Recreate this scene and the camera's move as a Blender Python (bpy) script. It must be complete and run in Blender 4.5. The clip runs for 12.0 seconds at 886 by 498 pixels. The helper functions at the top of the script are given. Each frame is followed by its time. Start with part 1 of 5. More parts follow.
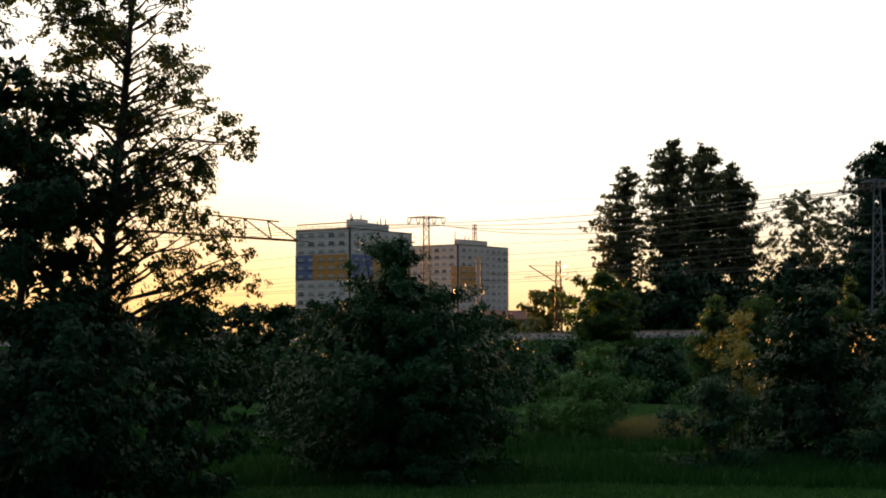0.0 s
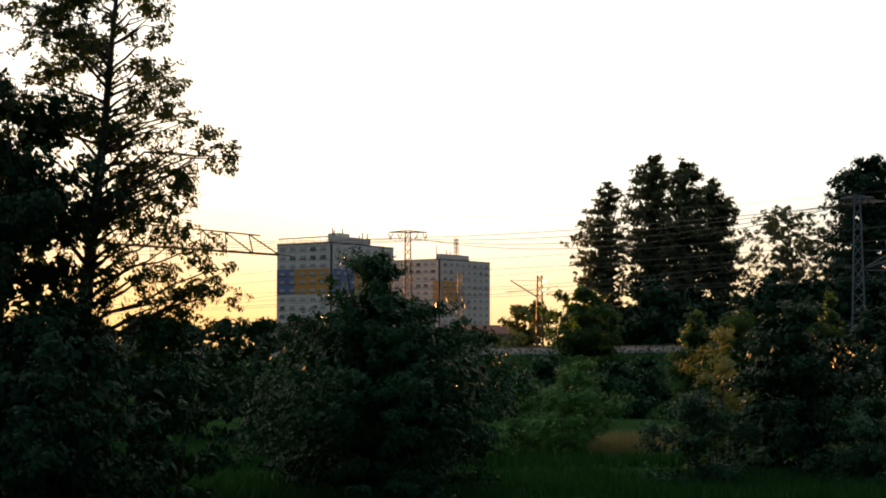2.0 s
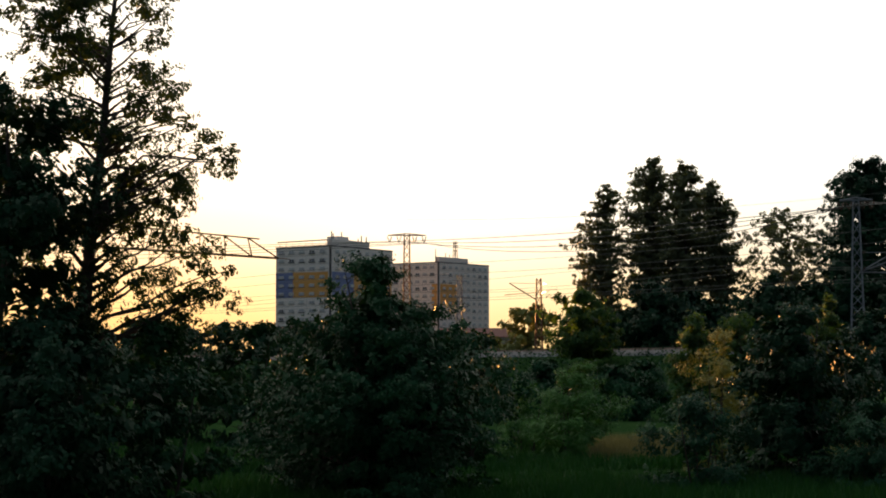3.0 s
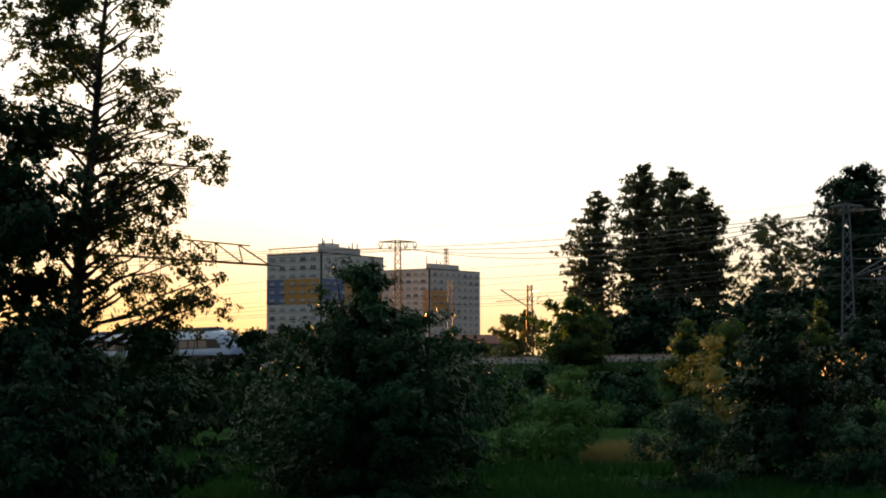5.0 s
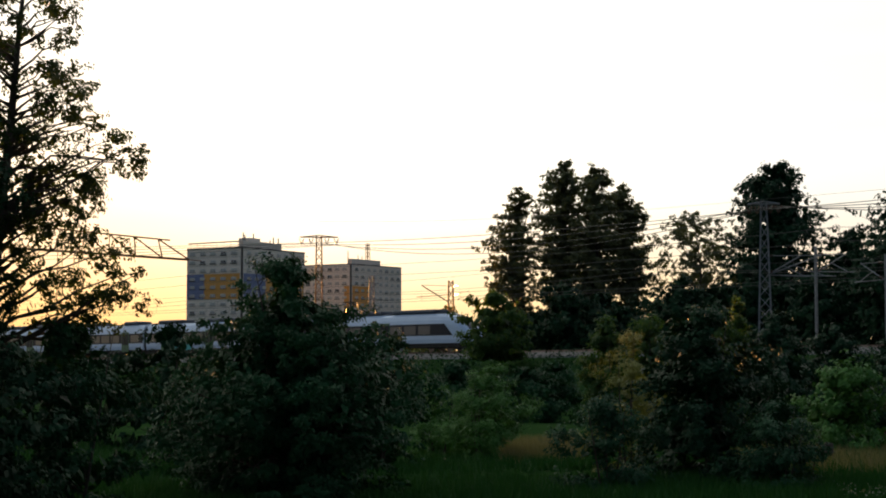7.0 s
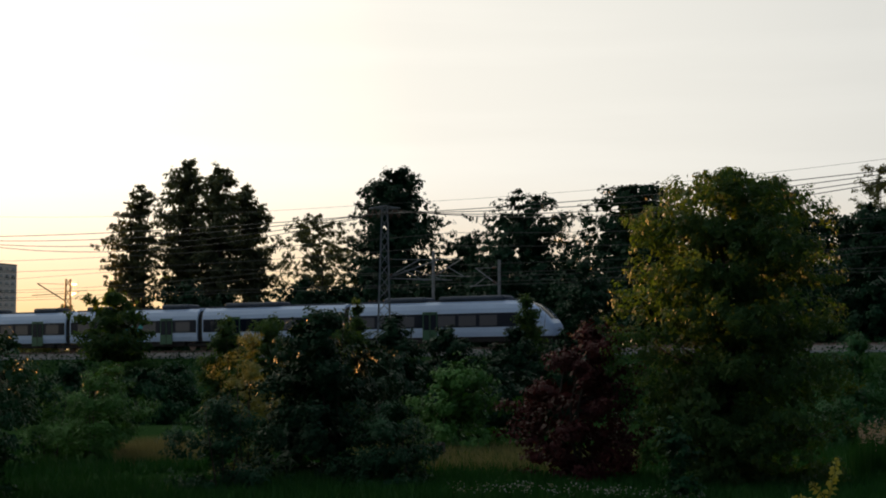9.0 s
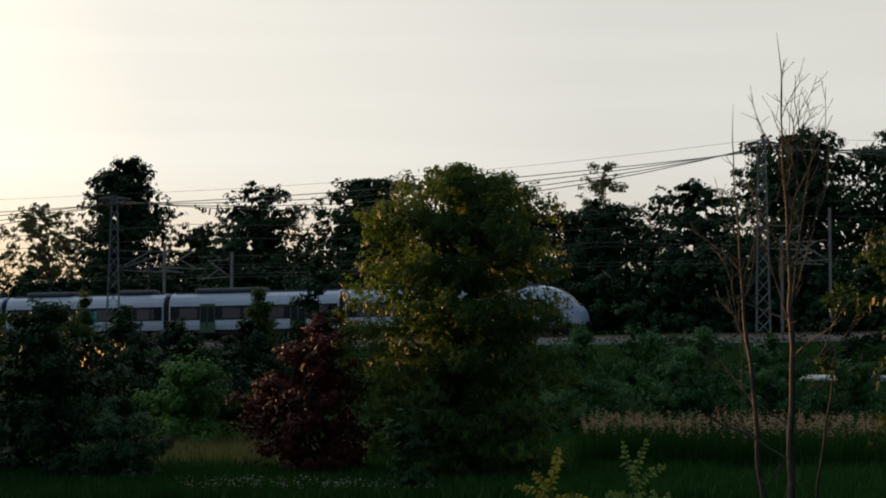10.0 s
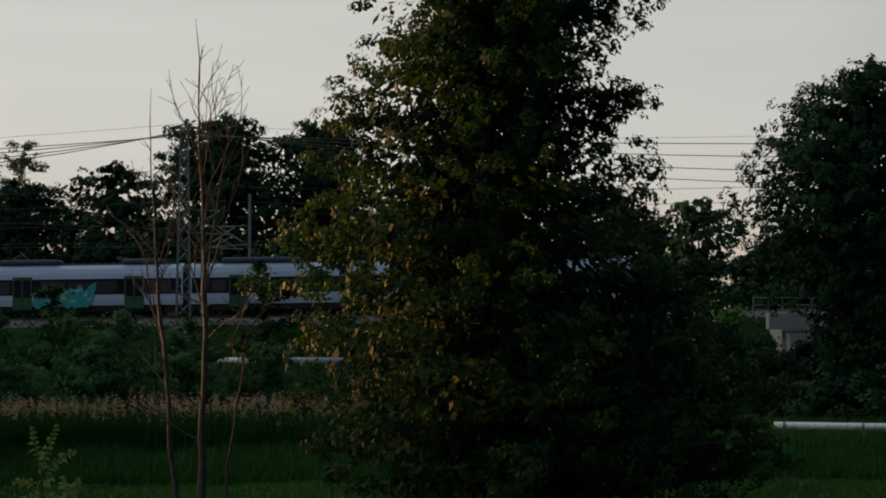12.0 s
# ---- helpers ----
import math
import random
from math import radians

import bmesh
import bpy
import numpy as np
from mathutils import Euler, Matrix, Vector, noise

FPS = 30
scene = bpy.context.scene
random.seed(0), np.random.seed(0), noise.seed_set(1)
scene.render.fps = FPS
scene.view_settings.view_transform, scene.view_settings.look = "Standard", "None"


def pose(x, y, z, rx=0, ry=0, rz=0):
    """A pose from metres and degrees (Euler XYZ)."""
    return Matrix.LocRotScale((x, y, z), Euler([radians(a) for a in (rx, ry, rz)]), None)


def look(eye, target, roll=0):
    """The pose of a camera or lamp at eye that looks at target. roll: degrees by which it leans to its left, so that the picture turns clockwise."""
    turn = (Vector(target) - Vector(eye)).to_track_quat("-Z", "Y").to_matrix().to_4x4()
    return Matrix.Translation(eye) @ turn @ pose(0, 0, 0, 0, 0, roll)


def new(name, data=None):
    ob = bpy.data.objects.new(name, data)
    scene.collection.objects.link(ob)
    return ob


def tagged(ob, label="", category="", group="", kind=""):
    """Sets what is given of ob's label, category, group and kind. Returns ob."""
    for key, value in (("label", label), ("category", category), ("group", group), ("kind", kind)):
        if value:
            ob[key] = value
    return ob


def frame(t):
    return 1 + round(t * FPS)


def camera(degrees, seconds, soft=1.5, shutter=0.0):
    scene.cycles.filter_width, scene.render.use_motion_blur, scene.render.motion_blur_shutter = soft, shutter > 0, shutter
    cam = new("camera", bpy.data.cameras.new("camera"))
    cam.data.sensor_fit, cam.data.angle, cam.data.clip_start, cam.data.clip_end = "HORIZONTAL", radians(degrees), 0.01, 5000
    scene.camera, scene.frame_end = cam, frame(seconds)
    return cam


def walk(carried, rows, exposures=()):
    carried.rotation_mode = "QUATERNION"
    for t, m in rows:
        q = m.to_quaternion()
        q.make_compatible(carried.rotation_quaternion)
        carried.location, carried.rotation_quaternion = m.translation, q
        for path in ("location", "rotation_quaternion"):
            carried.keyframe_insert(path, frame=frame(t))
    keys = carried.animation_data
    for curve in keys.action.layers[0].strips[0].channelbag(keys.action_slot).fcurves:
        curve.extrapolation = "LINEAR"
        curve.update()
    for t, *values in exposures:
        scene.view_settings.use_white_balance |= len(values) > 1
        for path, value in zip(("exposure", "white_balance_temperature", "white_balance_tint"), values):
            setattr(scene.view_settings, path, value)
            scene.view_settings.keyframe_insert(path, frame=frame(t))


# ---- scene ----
# ---------------------------------------------------------------- camera
EYE, REACH = 4.5, 0.5


def aim(yaw, pitch, roll):
    """The camera held at arm's length from a turning body: degrees to the left, up, and lean."""
    a, b = radians(yaw), radians(pitch)
    eye = Vector((-REACH * math.sin(a), REACH * math.cos(a), EYE))
    ahead = Vector((-math.sin(a) * math.cos(b), math.cos(a) * math.cos(b), math.sin(b)))
    return look(eye, eye + 50 * ahead, roll)


cam = camera(30.92, 12.0, soft=1.9)
ROWS = [
    (0.0, 0.003, 3.032, -0.048), (0.5, -0.237, 2.978, 0.02), (1.0, -0.381, 3.037, 0.071), (1.5, -0.564, 3.285, 0.058),
    (2.0, -0.656, 3.551, 0.102), (2.5, -0.674, 3.656, 0.032), (3.0, -0.692, 3.659, -0.027), (5.0, -1.016, 3.897, -0.117),
    (5.5, -1.433, 3.898, -0.079), (6.0, -1.929, 3.875, -0.072), (6.5, -2.542, 3.789, -0.034), (6.7, -2.916, 3.745, -0.038),
    (8.3, -11.583, 3.798, 0.132), (8.5, -13.119, 3.776, 0.181), (9.0, -17.239, 3.788, 0.187), (9.5, -21.735, 3.784, 0.156),
    (10.0, -26.741, 3.554, 0.05), (10.5, -31.528, 3.362, -0.081), (11.0, -36.696, 3.163, -0.087), (11.5, -41.916, 3.016, -0.184),
    (12.0, -47.17, 2.945, -0.139),
]
EXPOSURES = [(0.0, 0.36), (6.5, 0.36), (8.5, 0.17), (9.5, 0.02), (10.5, -0.02), (12.0, -0.24)]
walk(cam, [(t, aim(yaw, pitch, roll)) for t, yaw, pitch, roll in ROWS], EXPOSURES)

# ---------------------------------------------------------------- light
SUN_AZ, SUN_EL = -11.0, 1.45
sun_way = Vector((math.sin(radians(SUN_AZ)) * math.cos(radians(SUN_EL)), math.cos(radians(SUN_AZ)) * math.cos(radians(SUN_EL)), math.sin(radians(SUN_EL))))
sun = new("sun", bpy.data.lights.new("sun", "SUN"))
sun.data.energy, sun.data.angle, sun.data.color = 7.5, radians(1.2), (1.0, 0.47, 0.14)
sun.matrix_world = look(sun_way * 300, (0, 0, 0))


def wire(tree, a, b):
    tree.links.new(a, b)


def make_world():
    world = bpy.data.worlds.new("evening_sky")
    scene.world = world
    world.use_nodes = True
    nt = world.node_tree
    nt.nodes.clear()
    out = nt.nodes.new("ShaderNodeOutputWorld")
    back = nt.nodes.new("ShaderNodeBackground")
    sky = nt.nodes.new("ShaderNodeTexSky")
    sky.sky_type, sky.sun_disc = "NISHITA", False
    sky.sun_elevation, sky.sun_rotation = radians(SUN_EL), radians(SUN_AZ)
    sky.air_density, sky.dust_density, sky.ozone_density = 1.0, 2.5, 1.0
    scaled = nt.nodes.new("ShaderNodeVectorMath")
    scaled.operation = "SCALE"
    scaled.inputs["Scale"].default_value = 0.012
    wire(nt, sky.outputs[0], scaled.inputs[0])
    # haze: a soft veil that brightens towards the low sun
    coord = nt.nodes.new("ShaderNodeTexCoord")
    dot = nt.nodes.new("ShaderNodeVectorMath")
    dot.operation = "DOT_PRODUCT"
    dot.inputs[1].default_value = sun_way
    wire(nt, coord.outputs["Generated"], dot.inputs[0])
    ramp = nt.nodes.new("ShaderNodeValToRGB")
    els = ramp.color_ramp.elements
    els[0].position, els[0].color = 0.0, (0.030, 0.052, 0.095, 1)
    els[1].position, els[1].color = 1.0, (1.35, 1.12, 0.8, 1)
    for p, c in ((0.35, (0.058, 0.090, 0.145)), (0.52, (0.23, 0.322, 0.415)), (0.66, (0.61, 0.625, 0.60)), (0.76, (0.665, 0.67, 0.63)), (0.86, (0.70, 0.695, 0.655)), (0.94, (0.90, 0.87, 0.79)), (0.975, (1.2, 1.13, 0.95)), (0.993, (1.28, 1.2, 1.05))):
        els.new(p).color = (*c, 1)
    half = nt.nodes.new("ShaderNodeMath")
    half.operation = "MULTIPLY_ADD"
    half.inputs[1].default_value, half.inputs[2].default_value = 0.5, 0.5
    wire(nt, dot.outputs["Value"], half.inputs[0])
    wire(nt, half.outputs[0], ramp.inputs[0])
    # the low band takes the sunset's colour
    sep = nt.nodes.new("ShaderNodeSeparateXYZ")
    wire(nt, coord.outputs["Generated"], sep.inputs[0])
    low = nt.nodes.new("ShaderNodeMapRange")
    low.interpolation_type = "SMOOTHSTEP"
    for n, v in enumerate((0.0, 0.12, 1.0, 0.0), 1):
        low.inputs[n].default_value = v
    wire(nt, sep.outputs["Z"], low.inputs[0])
    tint = nt.nodes.new("ShaderNodeMix")
    tint.data_type, tint.blend_type = "RGBA", "MULTIPLY"
    tint.inputs["B"].default_value = (0.80, 0.56, 0.28, 1)
    toward = nt.nodes.new("ShaderNodeMapRange")
    toward.interpolation_type = "SMOOTHSTEP"
    toward.inputs[1].default_value, toward.inputs[2].default_value = -0.3, 1.0
    wire(nt, dot.outputs["Value"], toward.inputs[0])
    warmth = nt.nodes.new("ShaderNodeMath")
    warmth.operation = "MULTIPLY"
    wire(nt, low.outputs[0], warmth.inputs[0])
    wire(nt, toward.outputs[0], warmth.inputs[1])
    wire(nt, warmth.outputs[0], tint.inputs["Factor"])
    wire(nt, ramp.outputs[0], tint.inputs["A"])
    stretch = nt.nodes.new("ShaderNodeMapping")
    stretch.inputs["Scale"].default_value = (2.2, 2.2, 26.0)
    wire(nt, coord.outputs["Generated"], stretch.inputs["Vector"])
    cloud = nt.nodes.new("ShaderNodeTexNoise")
    cloud.inputs["Scale"].default_value, cloud.inputs["Detail"].default_value = 1.6, 4
    wire(nt, stretch.outputs[0], cloud.inputs["Vector"])
    veil = nt.nodes.new("ShaderNodeMapRange")
    for n, v in enumerate((0.42, 0.72, 0.985, 1.03), 1):
        veil.inputs[n].default_value = v
    wire(nt, cloud.outputs[0], veil.inputs[0])
    clouded = nt.nodes.new("ShaderNodeVectorMath")
    clouded.operation = "SCALE"
    wire(nt, tint.outputs["Result"], clouded.inputs[0])
    wire(nt, veil.outputs[0], clouded.inputs["Scale"])
    add = nt.nodes.new("ShaderNodeVectorMath")
    wire(nt, scaled.outputs[0], add.inputs[0])
    wire(nt, clouded.outputs[0], add.inputs[1])
    # the rosy twilight arch low in the sky, away from the sun
    arch = nt.nodes.new("ShaderNodeMapRange")
    arch.interpolation_type = "SMOOTHSTEP"
    for n, v in enumerate((0.0, 0.30, 1.0, 0.0), 1):
        arch.inputs[n].default_value = v
    wire(nt, sep.outputs["Z"], arch.inputs[0])
    behind = nt.nodes.new("ShaderNodeMapRange")
    behind.interpolation_type = "SMOOTHSTEP"
    for n, v in enumerate((0.1, 0.95, 1.0, 0.0), 1):
        behind.inputs[n].default_value = v
    wire(nt, dot.outputs["Value"], behind.inputs[0])
    rosy = nt.nodes.new("ShaderNodeMath")
    rosy.operation = "MULTIPLY"
    wire(nt, arch.outputs[0], rosy.inputs[0])
    wire(nt, behind.outputs[0], rosy.inputs[1])
    glow = nt.nodes.new("ShaderNodeVectorMath")
    glow.operation = "SCALE"
    glow.inputs[0].default_value = (0.115, 0.068, 0.042)
    wire(nt, rosy.outputs[0], glow.inputs["Scale"])
    both = nt.nodes.new("ShaderNodeVectorMath")
    wire(nt, add.outputs[0], both.inputs[0])
    wire(nt, glow.outputs[0], both.inputs[1])
    wire(nt, both.outputs[0], back.inputs["Color"])
    back.inputs["Strength"].default_value = 1.0
    wire(nt, back.outputs[0], out.inputs[0])


make_world()


# ---------------------------------------------------------------- materials
def material(name, c1, c2, rough=0.8, scale=3.0, metal=0.0, bump=0.2, detail=5, fine=0.0, spec=0.5, coord="Object"):
    """Two tones mixed by noise at two scales, with a fine relief."""
    m = bpy.data.materials.new(name)
    m.use_nodes = True
    nt = m.node_tree
    bsdf = nt.nodes["Principled BSDF"]
    tc = nt.nodes.new("ShaderNodeTexCoord")
    big = nt.nodes.new("ShaderNodeTexNoise")
    big.inputs["Scale"].default_value, big.inputs["Detail"].default_value = scale, detail
    small = nt.nodes.new("ShaderNodeTexNoise")
    small.inputs["Scale"].default_value, small.inputs["Detail"].default_value = fine or scale * 9, 3
    for n in (big, small):
        wire(nt, tc.outputs[coord], n.inputs["Vector"])
    both = nt.nodes.new("ShaderNodeMath")
    both.operation = "MULTIPLY_ADD"
    both.inputs[1].default_value = 0.45
    wire(nt, small.outputs[0], both.inputs[0])
    part_big = nt.nodes.new("ShaderNodeMath")
    part_big.operation = "MULTIPLY"
    part_big.inputs[1].default_value = 0.55
    wire(nt, big.outputs[0], part_big.inputs[0])
    wire(nt, part_big.outputs[0], both.inputs[2])
    rng = nt.nodes.new("ShaderNodeMapRange")
    rng.inputs[1].default_value, rng.inputs[2].default_value = 0.35, 0.65
    wire(nt, both.outputs[0], rng.inputs[0])
    mix = nt.nodes.new("ShaderNodeMix")
    mix.data_type = "RGBA"
    mix.inputs["A"].default_value, mix.inputs["B"].default_value = (*c1, 1), (*c2, 1)
    wire(nt, rng.outputs[0], mix.inputs["Factor"])
    wire(nt, mix.outputs["Result"], bsdf.inputs["Base Color"])
    bsdf.inputs["Roughness"].default_value, bsdf.inputs["Metallic"].default_value = rough, metal
    bsdf.inputs["Specular IOR Level"].default_value = spec
    if bump:
        bp = nt.nodes.new("ShaderNodeBump")
        bp.inputs["Strength"].default_value, bp.inputs["Distance"].default_value = bump, 0.02
        wire(nt, small.outputs[0], bp.inputs["Height"])
        wire(nt, bp.outputs[0], bsdf.inputs["Normal"])
    return m


def leaf_material(name, c1, c2, c3, through_light=0.24, rough=0.55):
    """Leaves: each one its own tone, and the boughs light and dark among each other; light shines through."""
    m = bpy.data.materials.new(name)
    m.use_nodes = True
    nt = m.node_tree
    bsdf, out = nt.nodes["Principled BSDF"], nt.nodes["Material Output"]
    geo = nt.nodes.new("ShaderNodeNewGeometry")
    ramp = nt.nodes.new("ShaderNodeValToRGB")
    els = ramp.color_ramp.elements
    els[0].color, els[1].color = (*c1, 1), (*c3, 1)
    els[0].position, els[1].position = 0.15, 0.97
    els.new(0.6).color = (*c2, 1)
    tc = nt.nodes.new("ShaderNodeTexCoord")
    patch = nt.nodes.new("ShaderNodeTexNoise")
    patch.inputs["Scale"].default_value = 0.9
    wire(nt, tc.outputs["Object"], patch.inputs["Vector"])
    mixed = nt.nodes.new("ShaderNodeMath")
    mixed.operation = "MULTIPLY_ADD"
    mixed.inputs[1].default_value = 0.26
    wire(nt, geo.outputs["Random Per Island"], mixed.inputs[0])
    shift = nt.nodes.new("ShaderNodeMath")
    shift.operation = "MULTIPLY"
    shift.inputs[1].default_value = 0.8
    wire(nt, patch.outputs[0], shift.inputs[0])
    wire(nt, shift.outputs[0], mixed.inputs[2])
    wire(nt, mixed.outputs[0], ramp.inputs[0])
    wire(nt, ramp.outputs[0], bsdf.inputs["Base Color"])
    bsdf.inputs["Roughness"].default_value = rough
    bsdf.inputs["Specular IOR Level"].default_value = 0.12
    trans = nt.nodes.new("ShaderNodeBsdfTranslucent")
    warm = nt.nodes.new("ShaderNodeMix")
    warm.data_type, warm.blend_type = "RGBA", "MULTIPLY"
    warm.inputs["Factor"].default_value = 1.0
    warm.inputs["B"].default_value = (1.6, 1.35, 0.5, 1)
    wire(nt, ramp.outputs[0], warm.inputs["A"])
    wire(nt, warm.outputs["Result"], trans.inputs["Color"])
    mix = nt.nodes.new("ShaderNodeMixShader")
    mix.inputs[0].default_value = through_light
    wire(nt, bsdf.outputs[0], mix.inputs[1])
    wire(nt, trans.outputs[0], mix.inputs[2])
    wire(nt, mix.outputs[0], out.inputs["Surface"])
    return m


def glass_material(name, colour=(0.02, 0.025, 0.03), rough=0.08, spec=0.6):
    m = bpy.data.materials.new(name)
    m.use_nodes = True
    b = m.node_tree.nodes["Principled BSDF"]
    b.inputs["Base Color"].default_value, b.inputs["Roughness"].default_value = (*colour, 1), rough
    b.inputs["Specular IOR Level"].default_value = spec
    return m


GREEN = leaf_material("leaf_green", (0.007, 0.042, 0.014), (0.016, 0.070, 0.023), (0.034, 0.121, 0.041), 0.05)
DARK = leaf_material("leaf_dark", (0.006, 0.029, 0.010), (0.011, 0.048, 0.018), (0.024, 0.077, 0.029), 0.05)
ALDER = leaf_material("leaf_alder", (0.015, 0.034, 0.013), (0.032, 0.056, 0.020), (0.076, 0.086, 0.031), 0.42)
BLUISH = leaf_material("leaf_blue_green", (0.012, 0.048, 0.019), (0.024, 0.082, 0.034), (0.056, 0.139, 0.062), 0.05)
FRESH = leaf_material("leaf_fresh", (0.047, 0.135, 0.029), (0.081, 0.202, 0.042), (0.145, 0.295, 0.066), 0.06)
LIME = leaf_material("leaf_lime_green", (0.150, 0.240, 0.080), (0.220, 0.330, 0.120), (0.320, 0.430, 0.170), 0.25)
SUMAC_GOLD = leaf_material("leaf_sumac_yellow", (0.240, 0.250, 0.060), (0.360, 0.340, 0.080), (0.500, 0.450, 0.120), 0.25)
LAWN = leaf_material("mown_grass_blade", (0.046, 0.143, 0.031), (0.071, 0.194, 0.043), (0.122, 0.255, 0.061), 0.1)
BLOOM = leaf_material("white_bloom", (0.270, 0.282, 0.252), (0.360, 0.366, 0.336), (0.450, 0.450, 0.420), 0.15)
GOLD = leaf_material("leaf_gold", (0.127, 0.150, 0.042), (0.225, 0.239, 0.070), (0.403, 0.387, 0.124), 0.12)
# dark green and gold tones partly stand in for shaded and sunlit leaves
NEAR_MAPLE = leaf_material("leaf_maple", (0.006, 0.029, 0.010), (0.016, 0.048, 0.014), (0.055, 0.063, 0.011), 0.40)
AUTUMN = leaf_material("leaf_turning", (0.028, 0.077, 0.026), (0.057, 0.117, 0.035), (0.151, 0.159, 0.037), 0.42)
RED = leaf_material("leaf_red", (0.040, 0.016, 0.014), (0.074, 0.018, 0.016), (0.149, 0.029, 0.022), 0.05)
POPLAR = leaf_material("leaf_poplar", (0.063, 0.082, 0.039), (0.118, 0.134, 0.063), (0.237, 0.238, 0.111), 0.3, 0.45)
GRASS = leaf_material("grass_blade", (0.015, 0.077, 0.015), (0.030, 0.115, 0.022), (0.077, 0.173, 0.040), 0.1)
DRY = leaf_material("dry_grass", (0.169, 0.156, 0.066), (0.260, 0.238, 0.112), (0.390, 0.360, 0.186), 0.15)
PLUME = leaf_material("reed_plume", (0.32, 0.24, 0.21), (0.42, 0.33, 0.29), (0.55, 0.46, 0.41))
HEDGE = leaf_material("leaf_willow", (0.024, 0.088, 0.028), (0.046, 0.143, 0.044), (0.092, 0.220, 0.072), 0.1)
BARK = material("bark", (0.045, 0.034, 0.025), (0.10, 0.08, 0.06), 0.9, 4.0, bump=0.6)
DEADWOOD = material("weathered_bark", (0.036, 0.033, 0.03), (0.11, 0.095, 0.085), 0.85, 5.0, bump=0.6)
MEADOW = material("meadow", (0.015, 0.042, 0.012), (0.036, 0.075, 0.022), 1.0, 0.35, bump=0.6, fine=6.0, spec=0.0)
BALLAST = material("ballast", (0.14, 0.125, 0.115), (0.27, 0.25, 0.23), 0.95, 1.2, bump=0.9, fine=14.0)
RAIL = material("rail_steel", (0.12, 0.08, 0.06), (0.25, 0.2, 0.17), 0.45, 3.0, metal=0.8)
STEEL = material("galvanised_steel", (0.20, 0.21, 0.21), (0.33, 0.34, 0.34), 0.7, 2.0, metal=0.3)
RUST = material("rusty_lattice", (0.16, 0.07, 0.03), (0.32, 0.15, 0.06), 0.7, 2.0, metal=0.2)
CERAMIC = material("brown_ceramic", (0.10, 0.05, 0.03), (0.16, 0.08, 0.05), 0.25, 8.0, bump=0)
CABLE = material("copper_cable", (0.05, 0.05, 0.045), (0.09, 0.085, 0.07), 0.5, 1.0, metal=0.5, bump=0)
CONCRETE = material("concrete_panel", (0.83, 0.73, 0.65), (0.88, 0.78, 0.70), 0.85, 0.5, bump=0.15)
CONCRETE_B = material("grey_concrete_panel", (0.79, 0.71, 0.65), (0.84, 0.75, 0.69), 0.85, 0.5, bump=0.15)
OCHRE = material("ochre_panel", (0.70, 0.33, 0.08), (0.77, 0.39, 0.11), 0.8, 0.6)
BLUE = material("blue_panel", (0.17, 0.20, 0.37), (0.22, 0.26, 0.44), 0.8, 0.6)
# for joints and roof edges, and for shade painted below windows and at corners
SEAM_SHADE = material("dark_joint", (0.05, 0.045, 0.045), (0.09, 0.08, 0.08), 0.9, 2.0)
FRAME = material("white_window_frame", (0.62, 0.62, 0.60), (0.72, 0.72, 0.70), 0.5, 3.0, bump=0)
PANE = glass_material("window_glass")
# pale, so that far panes stand out little from the walls
FAR_PANE = glass_material("curtained_glass", (0.40, 0.38, 0.38), 0.35)
BLIND = material("closed_blind", (0.5, 0.49, 0.46), (0.62, 0.6, 0.57), 0.8, 4.0, bump=0)
ROOF_RED = material("red_roof_tiles", (0.15, 0.05, 0.035), (0.23, 0.08, 0.055), 0.85, 1.0, bump=0.5)
PLASTER = material("pale_plaster", (0.36, 0.35, 0.34), (0.46, 0.44, 0.42), 0.9, 0.6)
BRIDGE = material("bridge_concrete", (0.34, 0.35, 0.36), (0.50, 0.50, 0.50), 0.9, 0.8, bump=0.4)
TRAIN_WHITE = material("train_white", (0.55, 0.68, 0.88), (0.61, 0.74, 0.93), 0.3, 0.8, bump=0)
TRAIN_ROOF = material("train_roof_grey", (0.05, 0.065, 0.09), (0.09, 0.11, 0.15), 0.6, 1.5, bump=0.1)
TRAIN_BAND = glass_material("train_window_band", (0.008, 0.014, 0.026), 0.15, 0.18)
TRAIN_DARK = material("train_underframe", (0.015, 0.014, 0.013), (0.04, 0.036, 0.032), 0.9, 2.0)
DOOR_GREEN = material("door_green", (0.03, 0.115, 0.05), (0.045, 0.15, 0.07), 0.4, 2.0, bump=0)
TEAL = material("graffiti_teal", (0.02, 0.34, 0.36), (0.05, 0.46, 0.46), 0.5, 1.5, bump=0)
CYAN = material("graffiti_pale_blue", (0.25, 0.55, 0.62), (0.35, 0.68, 0.72), 0.5, 2.0, bump=0)
YELLOW = material("graffiti_yellow", (0.60, 0.52, 0.06), (0.7, 0.6, 0.1), 0.5, 2.0, bump=0)
LAMP_GLASS = glass_material("headlamp_glass", (0.5, 0.5, 0.48), 0.1)
PIPE = material("white_pipe_jacket", (0.64, 0.69, 0.74), (0.74, 0.78, 0.82), 0.4, 1.5, bump=0.05)


# ---------------------------------------------------------------- helpers for building
def at(az, d, z=0.0):
    """A place by its bearing (degrees to the right of straight ahead), distance and height."""
    return Vector((d * math.sin(radians(az)), d * math.cos(radians(az)), z))


def part(name, bm, mat, parent=None, label="", smooth=False):
    me = bpy.data.meshes.new(name)
    bm.to_mesh(me)
    bm.free()
    me.materials.append(mat)
    if smooth:
        me.polygons.foreach_set("use_smooth", [True] * len(me.polygons))
    ob = new(name, me)
    if parent is not None:
        ob.parent = parent
    return tagged(ob, label)


